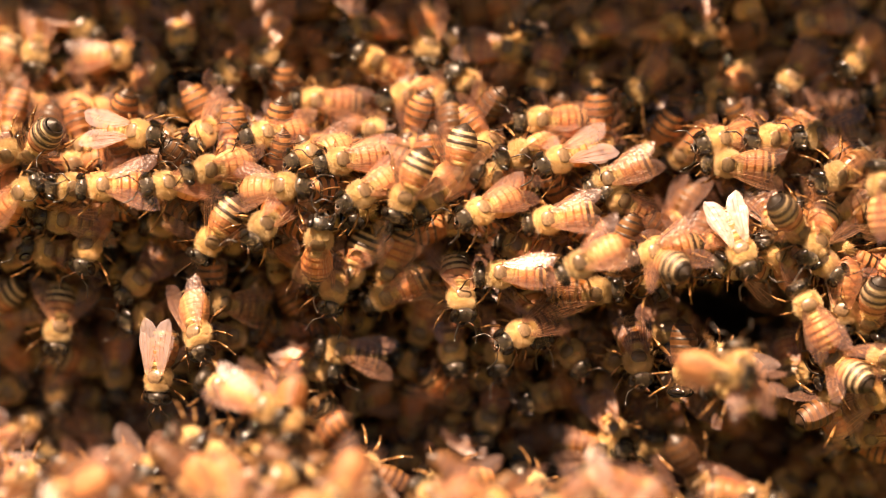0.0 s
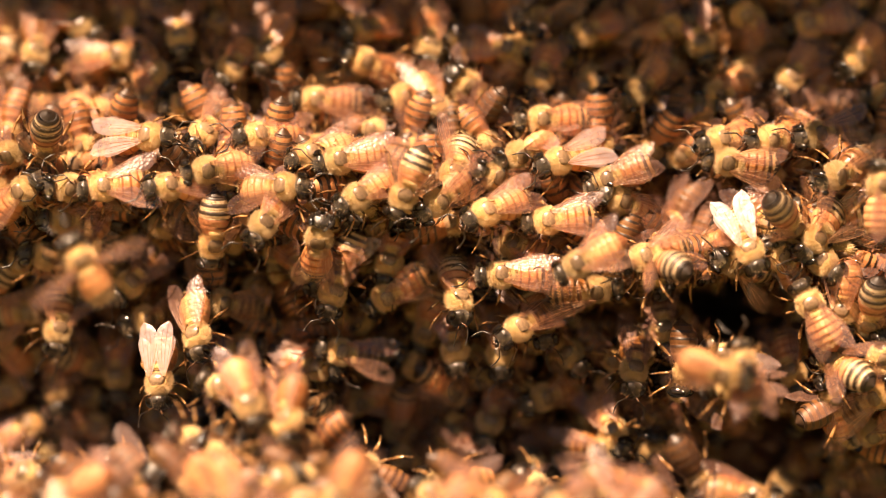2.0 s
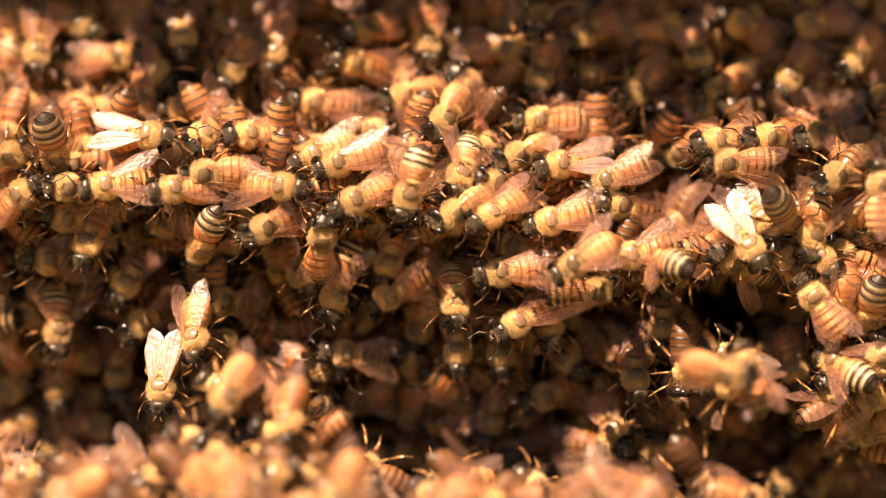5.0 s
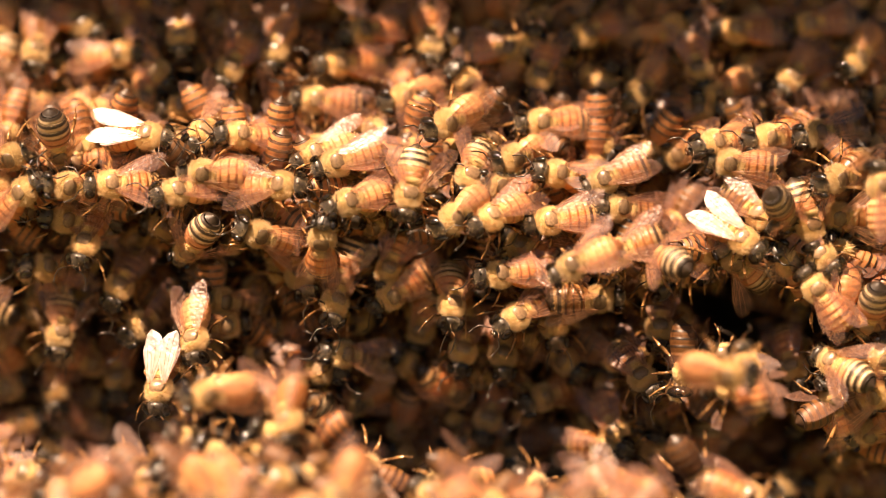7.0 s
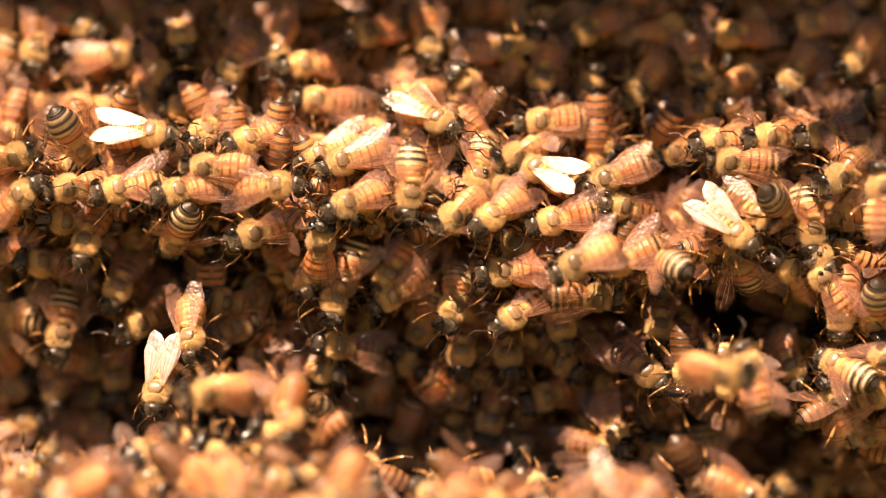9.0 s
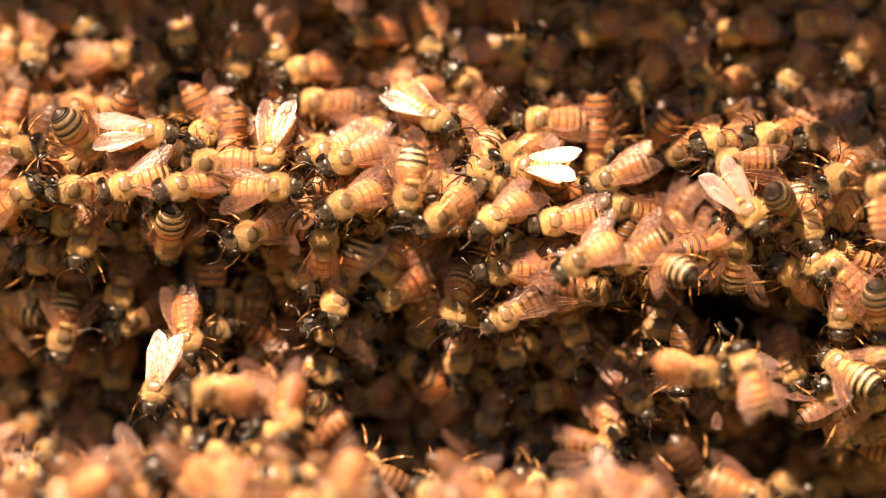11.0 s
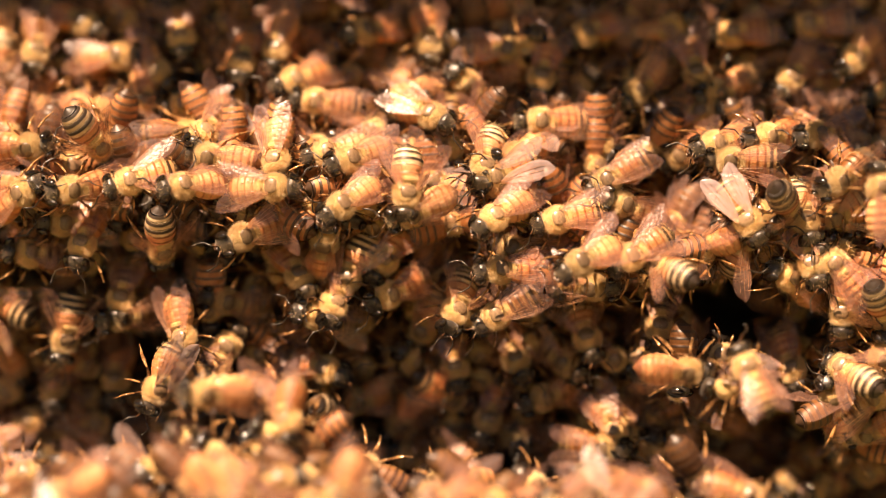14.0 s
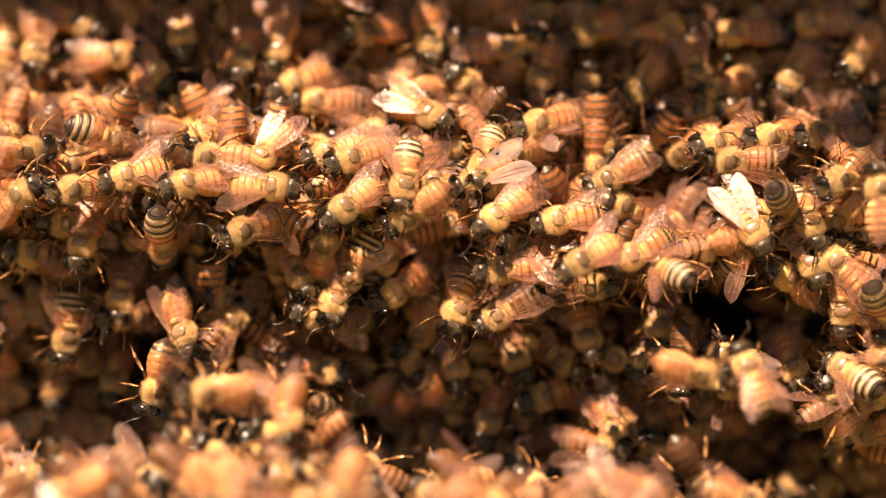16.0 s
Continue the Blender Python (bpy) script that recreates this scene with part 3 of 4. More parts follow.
bee("banded", (0, 1.7, 10.8, 1.6, -100, 0, -12), (1.5, 1.6, 11.0, 1.5, -110, 28, -12), (3.5, 1.3, 11.0, 1.6, -101, 32, -12), (7.5, 4.2, 10.6, 1.0, -110, 32, -12), (9, 5.1, 10.6, 0.8, -99, 32, -12), (12, 5.9, 12.2, 0.5, -107, 32, -12))
bee("amber", (0, -26.2, 3.4, 5.2, -127, 32, -12), (3.5, -26.0, 3.4, 5.2, -121, 32, -12), (7, -26.9, 2.2, 3.6, -197, 32, -12), (9, -28.1, 2.2, 3.2, -159, 32, -12), (13.5, -29.4, 1.7, 2.4, -154, 32, -12), (16, -29.5, 2.6, 3.2, -159, 32, -12))
bee("banded", (0, -13.7, -3.8, -2.7, -112, 0, 22), (1.5, -15.0, -3.4, -2.5, -108, 0, 22), (3.5, -17.2, -5.1, -3.2, -116, 0, 22), (7.5, -15.5, -5.1, -3.2, -110, 0, 22), (9, -14.7, -5.3, -3.2, -110, 0, 22), (12.5, -14.3, -5.1, -3.1, -109, 0, 22), (13.5, -14.1, -4.3, -2.7, -114, 0, 22), (16, -13.7, -4.3, -2.7, -117, 0, 22))
bee("amber_open", (0, -7.9, -3.7, -3.0, -110, 0, 10), (1.5, -7.9, -2.4, -3.3, -108, 26, 10), (3.5, -7.9, -2.0, -3.5, -109, 32, 10), (7.5, -7.9, -3.2, -3.1, -117, 16, 10), (9, -7.9, -4.1, -3.0, -126, 22, 10), (13.5, -8.8, -2.0, -2.9, -126, 22, 10))
bee("dusky", (0, -16.2, -6.1, -0.9, -97, 32, -25), (7.5, -16.1, -7.9, -1.6, -96, 32, -25), (16, -16.3, -7.9, -1.6, -98, 32, -25))
bee("amber", (0, -18.1, 1.3, 4.7, 82, 38, 0), (7.5, -17.7, 1.3, 4.8, 84, 38, 0), (13.5, -17.6, 0.9, -0.7, 80, 38, 0))
bee("shut", (0, -8.6, -6.9, -2.2, -152, 0, -15), (7.5, -7.7, -6.9, -2.3, -146, 15, -15), (13.5, -8.1, -6.9, -2.2, -148, 32, -15), (16, -7.3, -6.5, -2.3, -145, 32, -15))
bee("honey", (0, 5.5, 5.5, 4.5, -160, 32, 22), (3.5, 7.0, 5.3, 4.1, -156, 32, 22), (7.5, 7.1, 4.6, 4.9, -153, 32, 22), (13.5, 7.6, 4.6, 4.7, -149, 32, 22))
bee("honey", (0, -1.6, 7.4, 3.7, -130, 32, -25), (1.5, -1.3, 7.2, 3.9, -129, 32, -25), (3.5, 1.3, 5.7, 4.5, -163, 32, -25), (7.5, 1.3, 4.4, 5.7, -141, 29, -25), (9, 1.2, 4.7, 5.4, -148, 32, -25), (12.5, -2.4, 4.7, 5.1, -143, 32, -25), (13.5, -4.1, 4.7, 4.9, -160, 25, -25), (14.5, -4.9, 5.7, 4.9, -154, 0, -25), (16, -5.3, 4.7, 4.8, -146, 0, -25))
bee("amber", (0, 7.4, 10.6, -0.4, 162, 32, 0), (3.5, 7.7, 10.6, -0.5, 162, 32, 0), (7, 8.1, 9.3, -0.2, 167, 32, 0))
bee("honey", (0, 11.3, 14.2, -1.0, -162, 32, -25), (7.5, 10.4, 13.5, -1.0, -158, 32, -25), (16, 10.2, 13.9, -1.0, -157, 32, -25))
bee("gleam_open", (0, 17.2, 13.2, 0.5, -162, 32, 14), (3.5, 17.2, 13.1, 0.5, -164, 32, 14), (7.5, 16.8, 11.0, 0.5, -195, 32, 14), (9, 13.7, 11.8, 0.5, -204, -23, 22), (11.5, 11.6, 11.8, 0.5, -180, -12, 29), (12.5, 10.1, 11.8, 0.5, -168, -5, 31), (13.2, 8.2, 9.9, 0.6, -150, 14, 2), (14.5, 7.4, 11.0, 0.5, -158, 12, 0), (16, 4.8, 10.3, 1.0, -156, 14, 4))
bee("shut", (0, 14.5, 19.1, -3.5, -180, 15, 0), (13.5, 14.5, 19.1, -3.5, -183, 9, 0), (16, 14.0, 18.6, -2.3, -170, 26, 0))
bee("shut", (0, 24.4, 10.1, 0.4, -158, 0, 15), (7.5, 23.9, 10.1, 0.5, -157, 0, 15), (13.5, 24.4, 10.1, 0.4, -150, 0, 15))
bee("amber", (0, 15.4, 4.2, 3.0, -171, 0, 10), (7.5, 15.6, 4.2, 3.0, -172, 10, 10), (13.5, 16.7, 4.2, 2.9, -170, 12, 10))
bee("honey_open", (0, 19.8, -2.2, 9.3, -153, 0, 12), (7.5, 18.6, -2.4, 10.4, -155, 0, 12), (13.5, 19.8, -2.0, 8.8, -151, 25, 12))
bee("honey", (0, 26.1, 7.2, -0.1, 146, 29, 10), (7.5, 26.0, 5.9, 0.7, 175, 32, 10), (13.5, 26.4, 6.3, 0.5, 160, 32, 10))
bee("amber_open", (0, 30.6, -0.7, 5.8, -167, 11, 12), (3.5, 28.5, -1.6, 6.0, -166, 20, 12), (7.5, 25.3, -0.3, 5.5, -160, 0, 12), (9, 25.6, -2.0, 6.1, -157, 8, 12), (12.5, 27.7, -1.6, 6.0, -147, 0, 12), (13.5, 27.3, -1.2, 5.9, -153, 17, 12))
bee("gleam_open", (0, 43.4, -0.3, 5.9, -70, 30, 1), (1.5, 44.3, 0.1, 5.9, -66, 31, -1), (3.5, 45.1, -0.7, 5.8, -69, 32, 0), (7, 43.6, 1.3, 5.9, -35, 29, -15), (7.5, 43.4, 0.5, 5.9, -29, 24, -17), (9, 42.8, 2.2, 5.9, -41, 27, -12), (11.3, 44.6, 5.6, 6.5, -56, 22, 12), (12.5, 44.6, 5.7, 6.5, -57, 16, 18), (13.5, 44.3, 4.2, 6.2, -61, 16, 16), (14.5, 44.5, 4.0, 5.9, -56, 20, 6), (16, 45.1, 2.6, 5.6, -59, 29, -4))
bee("banded", (0, 51.9, 2.6, 4.6, -49, -34, -12), (3.5, 50.8, 3.8, 4.0, -48, -46, -12), (7.5, 50.2, 5.2, 3.7, -45, -58, -12), (9, 49.9, 5.5, 3.7, -42, -58, -12), (12, 50.7, 5.7, 3.3, -45, -57, -12))
bee("dusky", (0, 48.9, 3.4, 2.0, -58, 32, 0), (3.5, 47.2, 3.8, 2.2, -53, 32, 0), (7.5, 46.2, 5.1, 2.9, -39, 32, 0))
bee("banded", (0, 54.3, 0.9, 4.8, -113, 32, -25), (1.5, 54.3, 1.6, 4.6, -125, 24, -25), (3.5, 53.7, 0.9, 4.9, -129, 32, -25), (7, 53.6, 3.2, 3.7, -73, 12, -25), (7.5, 53.1, 2.2, 4.3, -87, 0, -25), (9, 53.6, 2.6, 4.0, -81, 15, -25), (13.5, 52.9, 4.1, 3.2, -68, 32, -25), (16, 53.6, 3.4, 3.6, -67, 32, -25))
bee("dusky", (0, 57.3, 10.7, 4.3, -156, 32, -25), (13.5, 57.6, 10.0, 4.8, -148, 32, -25))
bee("amber", (0, 41.9, 12.6, 1.2, 176, 0, -12), (13.5, 42.3, 13.0, 0.8, 177, 0, -12))
bee("amber", (0, 40.9, 16.0, -0.4, -169, 32, 10), (7.5, 40.1, 15.6, -0.3, -169, 32, 10))
bee("amber", (0, 48.3, 16.4, -0.8, -170, 32, -12), (7.5, 47.9, 16.4, -0.9, -170, 32, -12))
bee("dusky", (0, 55.3, 16.9, -1.7, -168, 32, 0), (16, 55.5, 17.1, -2.3, -167, 32, 0))
bee("banded", (0, 31.1, -1.2, 5.0, 152, -54, 10), (7.5, 31.1, -0.7, 4.9, 154, -52, 10), (13.5, 31.7, -2.4, 5.2, 153, -51, 10), (16, 31.5, -2.4, 5.2, 150, -51, 10))
bee("honey", (0, 55.6, -2.0, 3.9, -42, 32, 0), (7.5, 55.2, -0.8, 3.9, -45, 32, 0), (13.5, 53.9, -2.2, 4.1, -70, 32, 0))
bee("banded", (0, 62.3, -10.3, 3.5, -98, -38, 10), (7.5, 62.3, -10.7, 3.5, -98, -43, 10), (13.5, 64.6, -10.1, 3.5, -61, -43, 10))
bee("honey", (0, 62.9, 9.1, 10.7, 94, 0, 22), (16, 62.7, 8.7, 10.6, 94, 0, 22))
bee("banded", (0, 57.2, -16.5, 4.2, 144, -43, 10), (7.5, 57.0, -16.5, 3.6, 148, -38, 10), (13.5, 58.5, -17.4, 4.0, 145, -44, 10))
bee("honey", (0, 48.8, -0.8, 2.8, 127, 27, 22), (7.5, 50.8, -2.3, 2.6, 132, 30, 22), (13.5, 50.8, -4.3, 2.8, 144, 32, 22), (16, 50.4, -4.1, 2.4, 147, 32, 22))
bee("honey", (0, 53.0, -8.2, 6.3, 117, 0, 0), (4, 53.4, -7.6, 5.6, 120, 0, 0), (7.5, 54.6, -5.4, 5.0, 126, 0, 0), (11.3, 57.0, -2.4, 4.4, 132, 0, 0), (16, 57.2, -1.8, 4.4, 136, 0, 0))
bee("honey", (0, 58.6, -8.9, 3.6, -96, 0, 22), (7.5, 58.2, -9.9, 4.0, -93, 0, 22), (16, 58.6, -9.1, 3.6, -96, 0, 22))
bee("honey", (0, 39.7, -17.4, 21.7, -13, 21, 22), (7.5, 40.1, -17.5, 21.4, -9, 23, 22), (9, 39.7, -17.4, 21.7, -8, 30, 22), (12.5, 35.3, -17.5, 10.0, -6, 0, 22), (13.5, 35.0, -17.6, 9.1, -4, 0, 22), (16, 37.1, -17.7, 15.0, -12, 11, 22))
bee("amber", (0, 41.8, -16.4, 18.6, 98, -14, 10), (7.5, 43.2, -16.8, 14.9, 104, -12, 10), (13.5, 43.2, -16.8, 14.7, 110, -14, 10))
bee("amber", (0, 52.3, -18.6, -4.0, -82, 32, 22), (7.5, 52.3, -17.7, -4.2, -78, 32, 22))
# dusky ones from here on carry the hollow's shade in their colour
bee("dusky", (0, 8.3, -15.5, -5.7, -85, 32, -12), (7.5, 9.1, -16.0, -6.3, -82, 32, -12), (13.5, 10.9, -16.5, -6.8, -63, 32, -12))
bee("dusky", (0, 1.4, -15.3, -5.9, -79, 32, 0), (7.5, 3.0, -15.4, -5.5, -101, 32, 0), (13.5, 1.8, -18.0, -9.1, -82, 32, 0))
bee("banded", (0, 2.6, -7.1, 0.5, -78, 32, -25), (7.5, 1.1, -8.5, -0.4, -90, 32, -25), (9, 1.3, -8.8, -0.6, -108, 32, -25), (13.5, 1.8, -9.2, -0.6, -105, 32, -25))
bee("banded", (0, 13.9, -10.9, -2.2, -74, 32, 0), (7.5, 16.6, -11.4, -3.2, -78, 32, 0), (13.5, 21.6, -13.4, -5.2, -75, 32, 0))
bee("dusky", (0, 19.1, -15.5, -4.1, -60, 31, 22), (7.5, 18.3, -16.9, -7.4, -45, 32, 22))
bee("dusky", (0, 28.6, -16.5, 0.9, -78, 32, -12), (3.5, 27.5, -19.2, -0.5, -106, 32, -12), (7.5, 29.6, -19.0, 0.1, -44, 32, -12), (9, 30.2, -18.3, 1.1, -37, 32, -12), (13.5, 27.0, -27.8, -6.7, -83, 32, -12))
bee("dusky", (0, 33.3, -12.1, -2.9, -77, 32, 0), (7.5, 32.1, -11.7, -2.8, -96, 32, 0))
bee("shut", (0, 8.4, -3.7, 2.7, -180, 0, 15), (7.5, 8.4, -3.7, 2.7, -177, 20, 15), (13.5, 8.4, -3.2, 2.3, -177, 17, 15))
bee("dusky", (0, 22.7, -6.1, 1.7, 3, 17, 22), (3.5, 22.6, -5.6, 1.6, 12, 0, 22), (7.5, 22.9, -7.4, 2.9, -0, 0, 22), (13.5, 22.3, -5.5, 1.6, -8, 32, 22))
bee("amber_open", (0, -39.8, 32.1, -13.1, -81, 44, 0), (16, -39.7, 32.0, -13.1, -82, 46, 0))
bee("shut", (0, 21.7, 32.8, -12.3, -155, 28, 12), (16, 21.7, 32.8, -12.3, -155, 28, 12))
bee("honey", (0, -25.2, -22.3, 19.1, -25, 24, -12), (7.5, -33.5, -20.4, 19.9, -179, 25, -12), (16, -33.4, -20.2, 20.0, -179, 25, -12))
bee("honey", (0, -27.4, -34.7, 30.4, -59, 20, 22), (16, -27.3, -34.7, 30.4, -60, 20, 22))
bee("amber_open", (0, -32.4, 26.7, -9.4, -142, 44, 0), (3.5, -31.5, 27.1, -9.2, -117, 36, 0), (9, -32.0, 27.1, -9.3, -123, 26, 0), (12.5, -30.4, 28.0, -9.8, -104, 44, 0), (16, -30.3, 28.4, -10.0, -104, 44, 0))
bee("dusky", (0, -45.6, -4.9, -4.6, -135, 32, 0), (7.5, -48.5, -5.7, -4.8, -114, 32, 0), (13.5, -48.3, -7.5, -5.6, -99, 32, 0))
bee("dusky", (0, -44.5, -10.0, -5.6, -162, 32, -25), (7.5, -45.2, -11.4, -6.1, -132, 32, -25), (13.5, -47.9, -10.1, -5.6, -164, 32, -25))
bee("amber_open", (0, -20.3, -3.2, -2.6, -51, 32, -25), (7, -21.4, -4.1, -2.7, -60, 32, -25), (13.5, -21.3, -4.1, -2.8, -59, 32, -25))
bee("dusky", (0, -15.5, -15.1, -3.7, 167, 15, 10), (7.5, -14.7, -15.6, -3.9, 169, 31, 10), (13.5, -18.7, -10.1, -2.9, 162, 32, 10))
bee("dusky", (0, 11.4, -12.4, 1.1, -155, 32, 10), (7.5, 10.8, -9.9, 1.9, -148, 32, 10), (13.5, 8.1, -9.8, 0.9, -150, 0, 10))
bee("banded", (0, 43.0, -2.4, 2.4, -180, 32, -25), (7.5, 42.9, -1.6, 2.6, -220, 32, -25), (12.5, 43.3, 0.9, 2.9, -291, 32, -25), (13.5, 43.9, 1.8, 2.8, -291, 32, -25), (16, 45.4, 0.9, 2.8, -315, 32, -25))
bee("dusky", (0, -35.5, 17.0, -1.2, -128, 50, 0), (16, -35.5, 16.9, -1.1, -127, 49, 0))
bee("honey", (0, -1.6, 23.1, -9.4, -7, 32, -25), (6.3, 0.5, 18.0, 2.0, -153, 32, -25), (7.5, 0.5, 19.0, -0.2, -151, 32, -25), (9, -0.7, 19.0, -0.2, -30, 32, -25), (16, -2.0, 20.0, -3.1, -23, 32, -25))
bee("amber", (0, -10.7, 28.4, -10.0, 146, 32, 10), (6.3, -14.4, 28.0, -9.8, 176, 32, 10), (9, -21.3, 27.7, -9.7, 186, 32, 10), (16, -22.5, 24.9, -8.6, 201, 29, 10))
bee("dusky", (0, -32.9, -8.0, -2.2, 172, 38, 0), (16, -32.7, -7.7, -5.6, 169, 37, 0))
bee("shut", (0, -18.6, -17.7, -5.3, -9, 32, -15), (16, -17.3, -18.2, -6.2, -12, 32, -15))
bee("honey", (0, -51.9, -34.1, 29.5, -153, 0, 0), (16, -51.8, -34.1, 29.5, -153, 0, 0))
bee("flyer", (0, -57.6, -41.3, 21.0, 126, 31, 10), (1.2, -56.0, -41.3, 21.0, 126, 31, 10), (1.4, -52.8, -33.3, 21.0, 117, 32, 10), (1.5, -49.2, -25.4, 21.0, 120, 32, 10), (1.6, -44.4, -17.4, 21.0, 111, 0, 10), (1.7, -43.6, -11.8, 21.0, 129, 0, 10), (1.8, -46.0, -6.3, 21.0, 136, 0, 10), (1.9, -48.4, -2.7, 21.0, 128, 0, 10), (2, -50.8, -1.5, 21.0, 118, 17, 10), (2.1, -53.6, -3.1, 21.0, 124, 32, 10), (2.2, -56.0, -4.7, 21.0, 118, 32, 10), (2.3, -56.8, -7.1, 21.0, 130, 32, 10), (2.5, -62.3, -8.3, 21.0, 153, 32, 10), (3, -71.9, -4.7, 21.0, 153, 27, 10))
bee("shut", (0, -49.0, 29.4, -12.3, 5, 24, -13))
bee("amber", (0, -55.2, 34.0, -15.2, -26, 19, -25), (8, -55.1, 34.3, -15.4, -21, 31, -25))
bee("dusky", (0, -62.0, 29.9, -12.6, -86, 32, -25))
bee("honey", (0, -43.3, 26.6, -11.0, -49, 32, 22))
bee("honey", (0, -26.9, 29.3, -10.3, -111, 30, 22), (8, -25.1, 30.0, -10.6, -104, 32, 22))
bee("amber", (0, -2.5, 30.7, -11.0, -86, 32, -25), (8, -2.2, 31.2, -11.3, -85, 32, -25))
bee("shut", (0, -12.3, 33.4, -12.6, -169, 32, 13), (8, -11.9, 32.9, -12.3, -168, 32, 13))
bee("shut", (0, 10.0, 30.2, -10.7, -3, 16, -13))
bee("shut", (0, 11.9, 30.7, -11.0, 61, 28, 15), (8, 12.6, 30.2, -10.7, 61, 30, 15))
bee("amber", (0, 14.7, 25.8, -8.9, -107, 32, 0))
bee("amber", (0, 35.1, 33.9, -13.3, 22, 32, 22))
bee("amber", (0, 39.4, 32.9, -12.6, -67, 32, 0), (8, 38.4, 26.3, -9.4, -78, 32, 0))
bee("amber", (0, 46.5, 36.5, -14.5, 98, 32, 22), (8, 44.1, 32.8, -12.6, 184, 0, 22))
bee("shut", (0, 55.8, 34.2, -13.5, -173, 0, 13))
bee("honey", (0, 62.3, 28.8, -10.6, -127, 32, -25))
bee("honey", (0, 52.3, 25.7, -9.5, -129, 32, 0))
bee("amber", (0, 41.0, 23.4, -8.4, -154, 28, -25))
bee("honey", (0, 29.2, 23.9, -8.4, -131, 32, -25))
bee("honey", (0, 38.9, 20.6, -7.8, 10, 19, -25))
bee("honey", (0, -39.2, 21.4, -8.7, -176, 10, 22))
bee("honey", (0, -51.6, 20.8, -8.9, -6, 32, 22))
bee("honey", (0, -45.3, 22.0, -9.8, -96, 32, -25))
bee("honey", (0, -6.0, 22.9, -8.1, -166, 32, -12))
bee("shut", (0, -19.2, 22.2, -7.9, 175, 11, 0))
bee("honey", (0, 3.7, 24.9, -8.6, 138, 32, 0))
bee("honey", (0, -30.6, -34.2, 29.8, -50, 20, 22))
bee("amber", (0, -21.7, -24.2, 18.9, -95, 32, 40))
bee("banded", (0, -16.0, -25.8, -11.1, -43, -56, -12))
bee("amber_open", (0, -13.2, -23.2, -10.7, -158, 29, -25))
bee("honey", (0, -14.4, -33.9, 31.3, -117, 20, 0))
bee("honey_open", (0, 6.8, -35.0, 27.9, -17, 20, 0))
bee("shut", (0, 6.9, -26.0, -11.3, -108, 26, 0))
bee("amber", (0, 15.0, -22.3, -8.3, -156, 32, -12))
bee("dusky", (0, 24.3, -29.7, -5.3, -5, 29, 10))
bee("dusky", (0, 31.6, -30.8, -9.4, 80, 32, 10))
bee("honey", (0, 25.6, -27.3, -5.7, -67, 32, 10))
bee("amber", (0, 31.5, -25.1, -10.6, -149, 31, 22))
bee("amber", (0, 57.2, -22.0, 1.2, 107, 30, 10))
bee("dusky", (0, 63.2, -21.4, 3.6, 32, 38, 0))
bee("dusky", (0, 64.0, -15.7, 3.5, 81, 19, 22))


# ---- the bees between them, on the whole front of the cluster ----
def fill(limit):
    rng = random.Random(11)
    taken = []
    for _, rows in MOVES:
        _, x, z, _, heading, pitch, _ = rows[len(rows) // 2]
        for back in (0.0, 6.0 * math.cos(radians(pitch))):
            taken.append((x - back * math.cos(radians(heading)), z - back * math.sin(radians(heading)), 20))
        taken.append((rows[0][1], rows[0][2], 14))
    made, spots = 0, []
    for j in range(-10, 11):
        for i in range(-17, 18):
            spots.append((i * 4.9 + (2.4 if j % 2 else 0) + rng.uniform(-1.3, 1.3), j * 4.5 + rng.uniform(-1.2, 1.2)))
    spots.sort(key=lambda s: max(abs(s[0]) / 65, abs(s[1]) / 37))
    for x, z in spots:
        if made >= limit:
            break
        if any((x - a) ** 2 + (z - b) ** 2 < r for a, b, r in taken):
            continue
        if relief(x, z) < -20 or hole(x, z) or (z < lap_top(x) + 1 and x < 50 and -12 < relief(x, z) < 7):
            continue
        out = relief(x, z) - 1.2 + rng.uniform(-1.0, 0.8)
        slope = (relief(x, z + 2) - relief(x, z - 2)) / 4
        heading = rng.choice((-90, -90, 180, 180, 0, -60, -130, 150, 60) if z > -22 else (180, 0, -160, -30, 150, -100)) + rng.uniform(-35, 35)
        if any(hole(x - b * math.cos(radians(heading)), z - b * math.sin(radians(heading))) for b in (5, 8, 10)):
            heading += 180
        lean = math.degrees(math.atan(max(-1.2, min(1.2, slope)))) * math.sin(radians(heading))
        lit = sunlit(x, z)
        # paler kinds in sun, dusky ones in shade and lap: light put into colour
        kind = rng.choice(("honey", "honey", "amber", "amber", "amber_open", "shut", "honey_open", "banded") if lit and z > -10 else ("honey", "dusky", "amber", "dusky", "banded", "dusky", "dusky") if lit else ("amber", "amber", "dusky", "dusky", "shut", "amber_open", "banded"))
        pitch, roll = lean * 0.8 + rng.uniform(-25, 18), rng.uniform(-55, 55)
        if rng.random() < 0.15:
            pitch += 35
        rows = [(0.0, x, z, out, heading, pitch, roll)]
        roams, home = rng.random() < 0.2, (x, z)
        t = 0.0
        while t < 16.0:
            t = min(16.0, t + rng.uniform(1.2, 2.6))
            step = 2.4 if roams else 0.5
            x, z, heading = home[0] + rng.uniform(-1.5, 1.5) * step, home[1] + rng.uniform(-1, 1) * step, heading + rng.uniform(-1, 1) * (28 if roams else 7)
            rows.append((round(t, 2), x, z, out + max(-2.0, min(2.0, relief(x, z) - relief(*home))) + rng.uniform(-0.3, 0.3), heading, pitch + rng.uniform(-4, 4), roll + rng.uniform(-6, 6)))
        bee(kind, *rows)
        taken.append((rows[0][1], rows[0][2], 26 if z < lap_top(x) else 24))
        made += 1


fill(178)


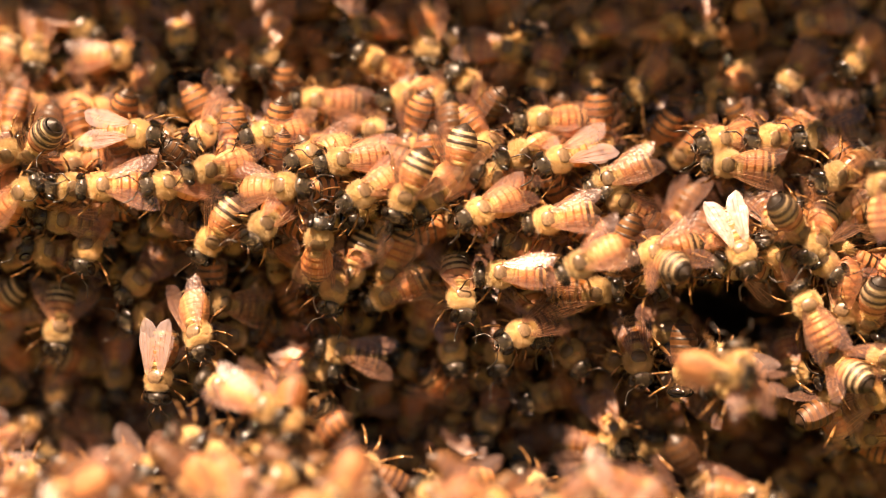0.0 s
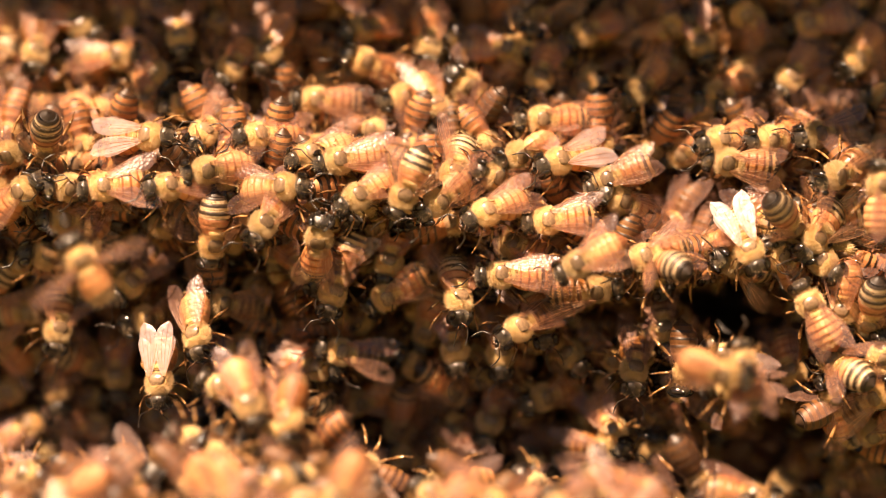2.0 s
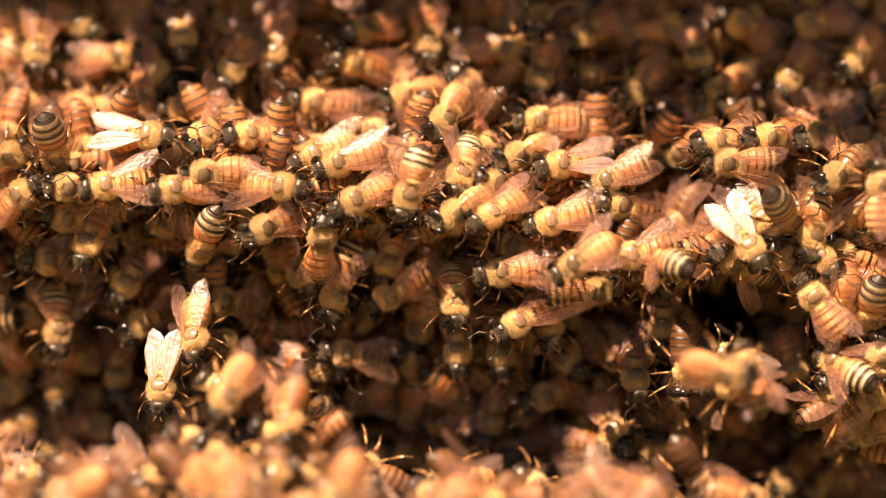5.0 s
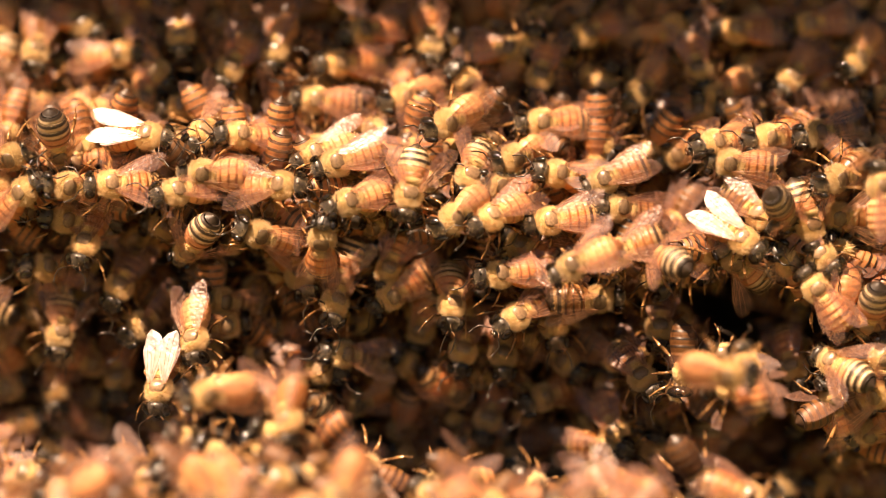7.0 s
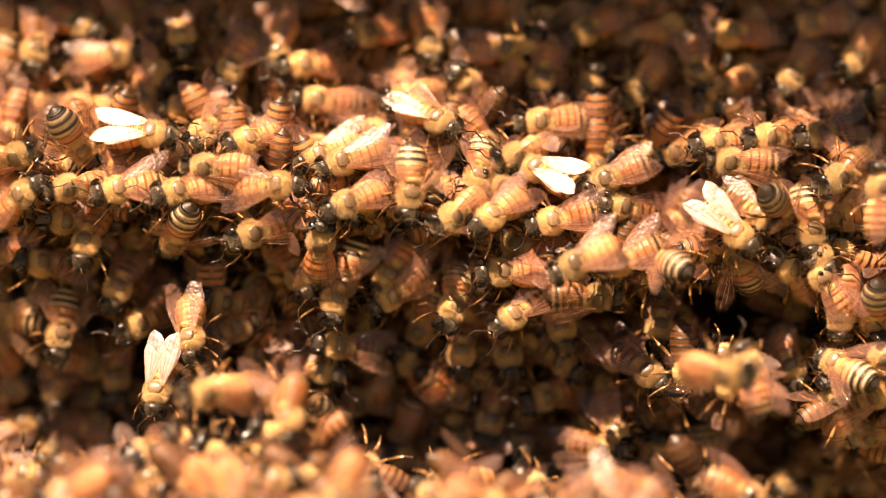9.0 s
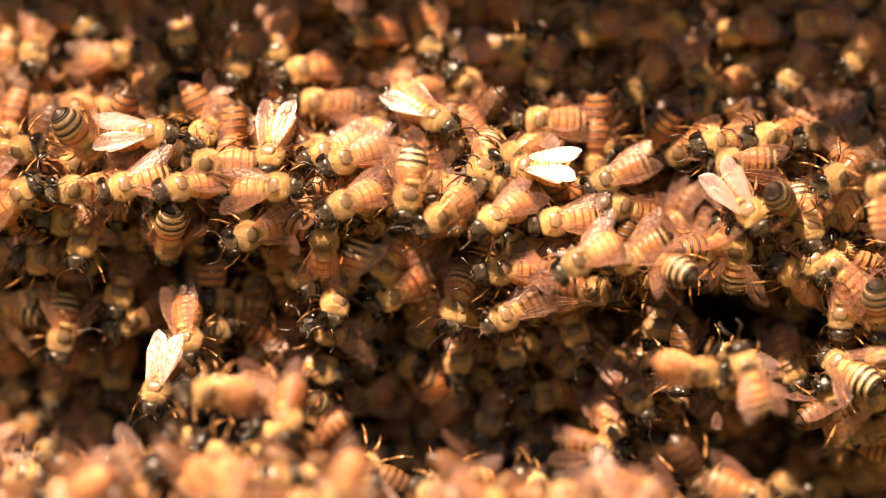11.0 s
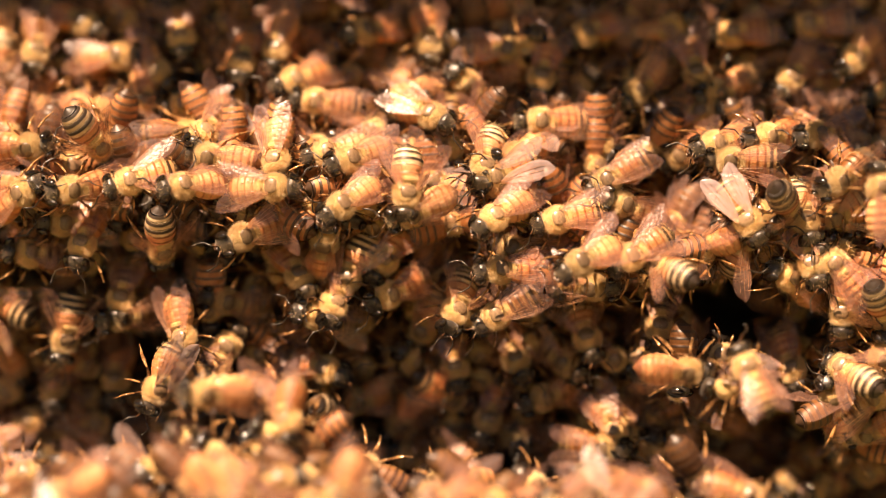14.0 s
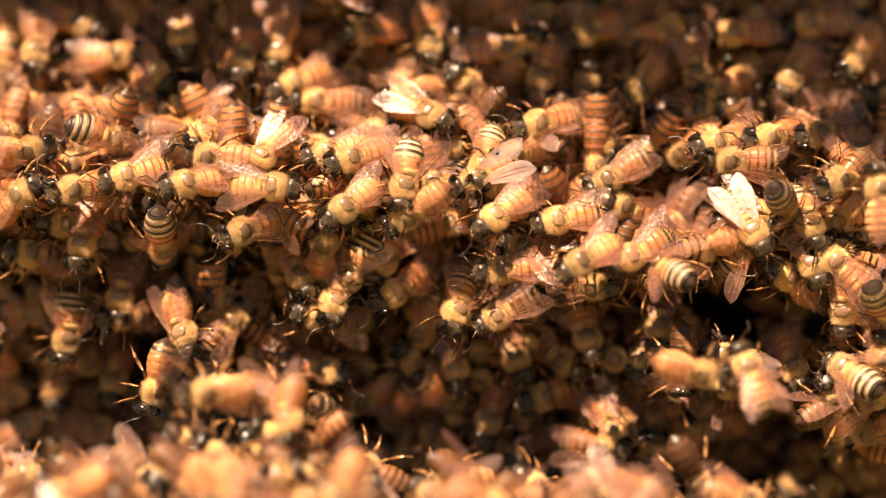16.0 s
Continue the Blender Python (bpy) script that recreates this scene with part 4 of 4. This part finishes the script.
def crowd():
    """The deeper bees, too many and too hidden to count, as one mass."""
    rng = random.Random(5)
    proto = Shape(CROWD_SHADED, GREY)
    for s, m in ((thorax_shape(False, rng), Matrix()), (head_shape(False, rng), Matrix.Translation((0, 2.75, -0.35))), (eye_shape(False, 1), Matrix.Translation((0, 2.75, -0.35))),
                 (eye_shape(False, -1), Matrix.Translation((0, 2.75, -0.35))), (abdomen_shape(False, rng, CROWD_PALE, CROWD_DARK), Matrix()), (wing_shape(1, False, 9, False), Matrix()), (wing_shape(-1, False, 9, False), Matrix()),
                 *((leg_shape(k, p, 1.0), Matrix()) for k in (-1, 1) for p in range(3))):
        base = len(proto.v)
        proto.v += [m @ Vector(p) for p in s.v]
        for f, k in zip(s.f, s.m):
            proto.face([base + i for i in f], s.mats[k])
    verts = np.array([tuple(p) for p in proto.v]) * MM
    blocks, faces, mats = [], [], []
    swap = {proto.slot(CROWD_PALE): 0}                          # dark plates paint in the shade that lies among them
    count = 0
    for depth in (3.0, 4.6, 7.5, 11.5):
        for j in range(-12, 23):
            for i in range(-15, 16):
                x, z = i * 6.0 + rng.uniform(-2, 2), j * 5.4 + rng.uniform(-2, 2)
                if (depth < 4 and not (brink(x) < z < 16)) or (depth < 5 and abs(x) > 72) or (depth > 5 and (z > 60 or brink(x) - 2 > z > -28)) or (depth < 8 and hole(x, z)):
                    continue
                lie = relief(max(-70, min(70, x)), max(-46, min(125, z)))
                if lie < -22 or (depth < 5 and z < lap_top(x) and rng.random() < 0.2) or (z < lap_top(x) + 1 and x < 50 and -12 < lie < 7):
                    continue
                edge = 10 * soft_step(70, 95, abs(x)) + 8 * soft_step(42, 65, -z)
                m = stance(x, z, relief(max(-70, min(70, x)), max(-46, min(125, z))) - depth + (1.0 if z > 10 or z < -22 else 0.0) - edge + rng.uniform(-1, 1), rng.choice((-90, -90, 180, 0, -60, 150) if z > -22 else (180, 0, 160, -20, -150)) + rng.uniform(-40, 40), rng.uniform(-30, 30), rng.uniform(-60, 60))
                a = np.array(m)
                blocks.append(verts @ a[:3, :3].T + a[:3, 3])
                off = count * len(verts)
                faces += [tuple(k + off for k in f) for f in proto.f]
                # the share painted dark rises with depth, out of the sun and low down
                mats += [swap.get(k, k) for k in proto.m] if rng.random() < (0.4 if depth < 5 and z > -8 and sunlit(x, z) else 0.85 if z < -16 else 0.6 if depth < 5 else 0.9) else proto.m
                count += 1
    me = bpy.data.meshes.new("bee_crowd")
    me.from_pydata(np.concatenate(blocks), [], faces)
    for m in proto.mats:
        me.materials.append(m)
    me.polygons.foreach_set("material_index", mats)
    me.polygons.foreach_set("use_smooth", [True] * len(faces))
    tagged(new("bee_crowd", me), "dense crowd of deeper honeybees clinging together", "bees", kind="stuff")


crowd()


# ---- everything that moves ----
def motions():
    rng = random.Random(2)
    for ob, rows in MOVES:
        keys = []
        last = (16.0, *rows[-1][1:])
        full = list(rows) + ([last] if rows[-1][0] < 16.0 else [])
        for a, b in zip(full, full[1:]):
            parts = max(1, round((b[0] - a[0]) / 1.3))
            for k in range(parts):
                u = k / parts
                mix = [p + (q - p) * u for p, q in zip(a, b)]
                if k:
                    mix[1] += rng.uniform(-0.25, 0.25)
                    mix[2] += rng.uniform(-0.25, 0.25)
                    mix[4] += rng.uniform(-4, 4)
                    mix[5] += rng.uniform(-4, 4)
                keys.append(mix)
        keys.append(list(full[-1]))
        walk(ob, [(k[0], stance(*k[1:])) for k in keys])
    # breathing abdomens and feeling antennae of the bees that show best
    for ob, _ in MOVES[:88]:
        beat = rng.uniform(0.38, 0.6)
        for piece in ob.children:
            if piece.name.startswith("abdomen"):
                walk(piece, [(k * beat, pose(0, 0, 0, 3.5 if k % 2 else -2.5, 0, rng.uniform(-2.5, 2.5))) for k in range(int(16 / beat) + 1)] + [(16.0, pose(0, 0, 0))])
            if piece.name.startswith("head"):
                for feeler in piece.children:
                    if feeler.name.startswith("antenna"):
                        walk(feeler, [(k * 1.0, pose(0, 0, 0, rng.uniform(-12, 12), 0, rng.uniform(-14, 14))) for k in range(17)])


motions()
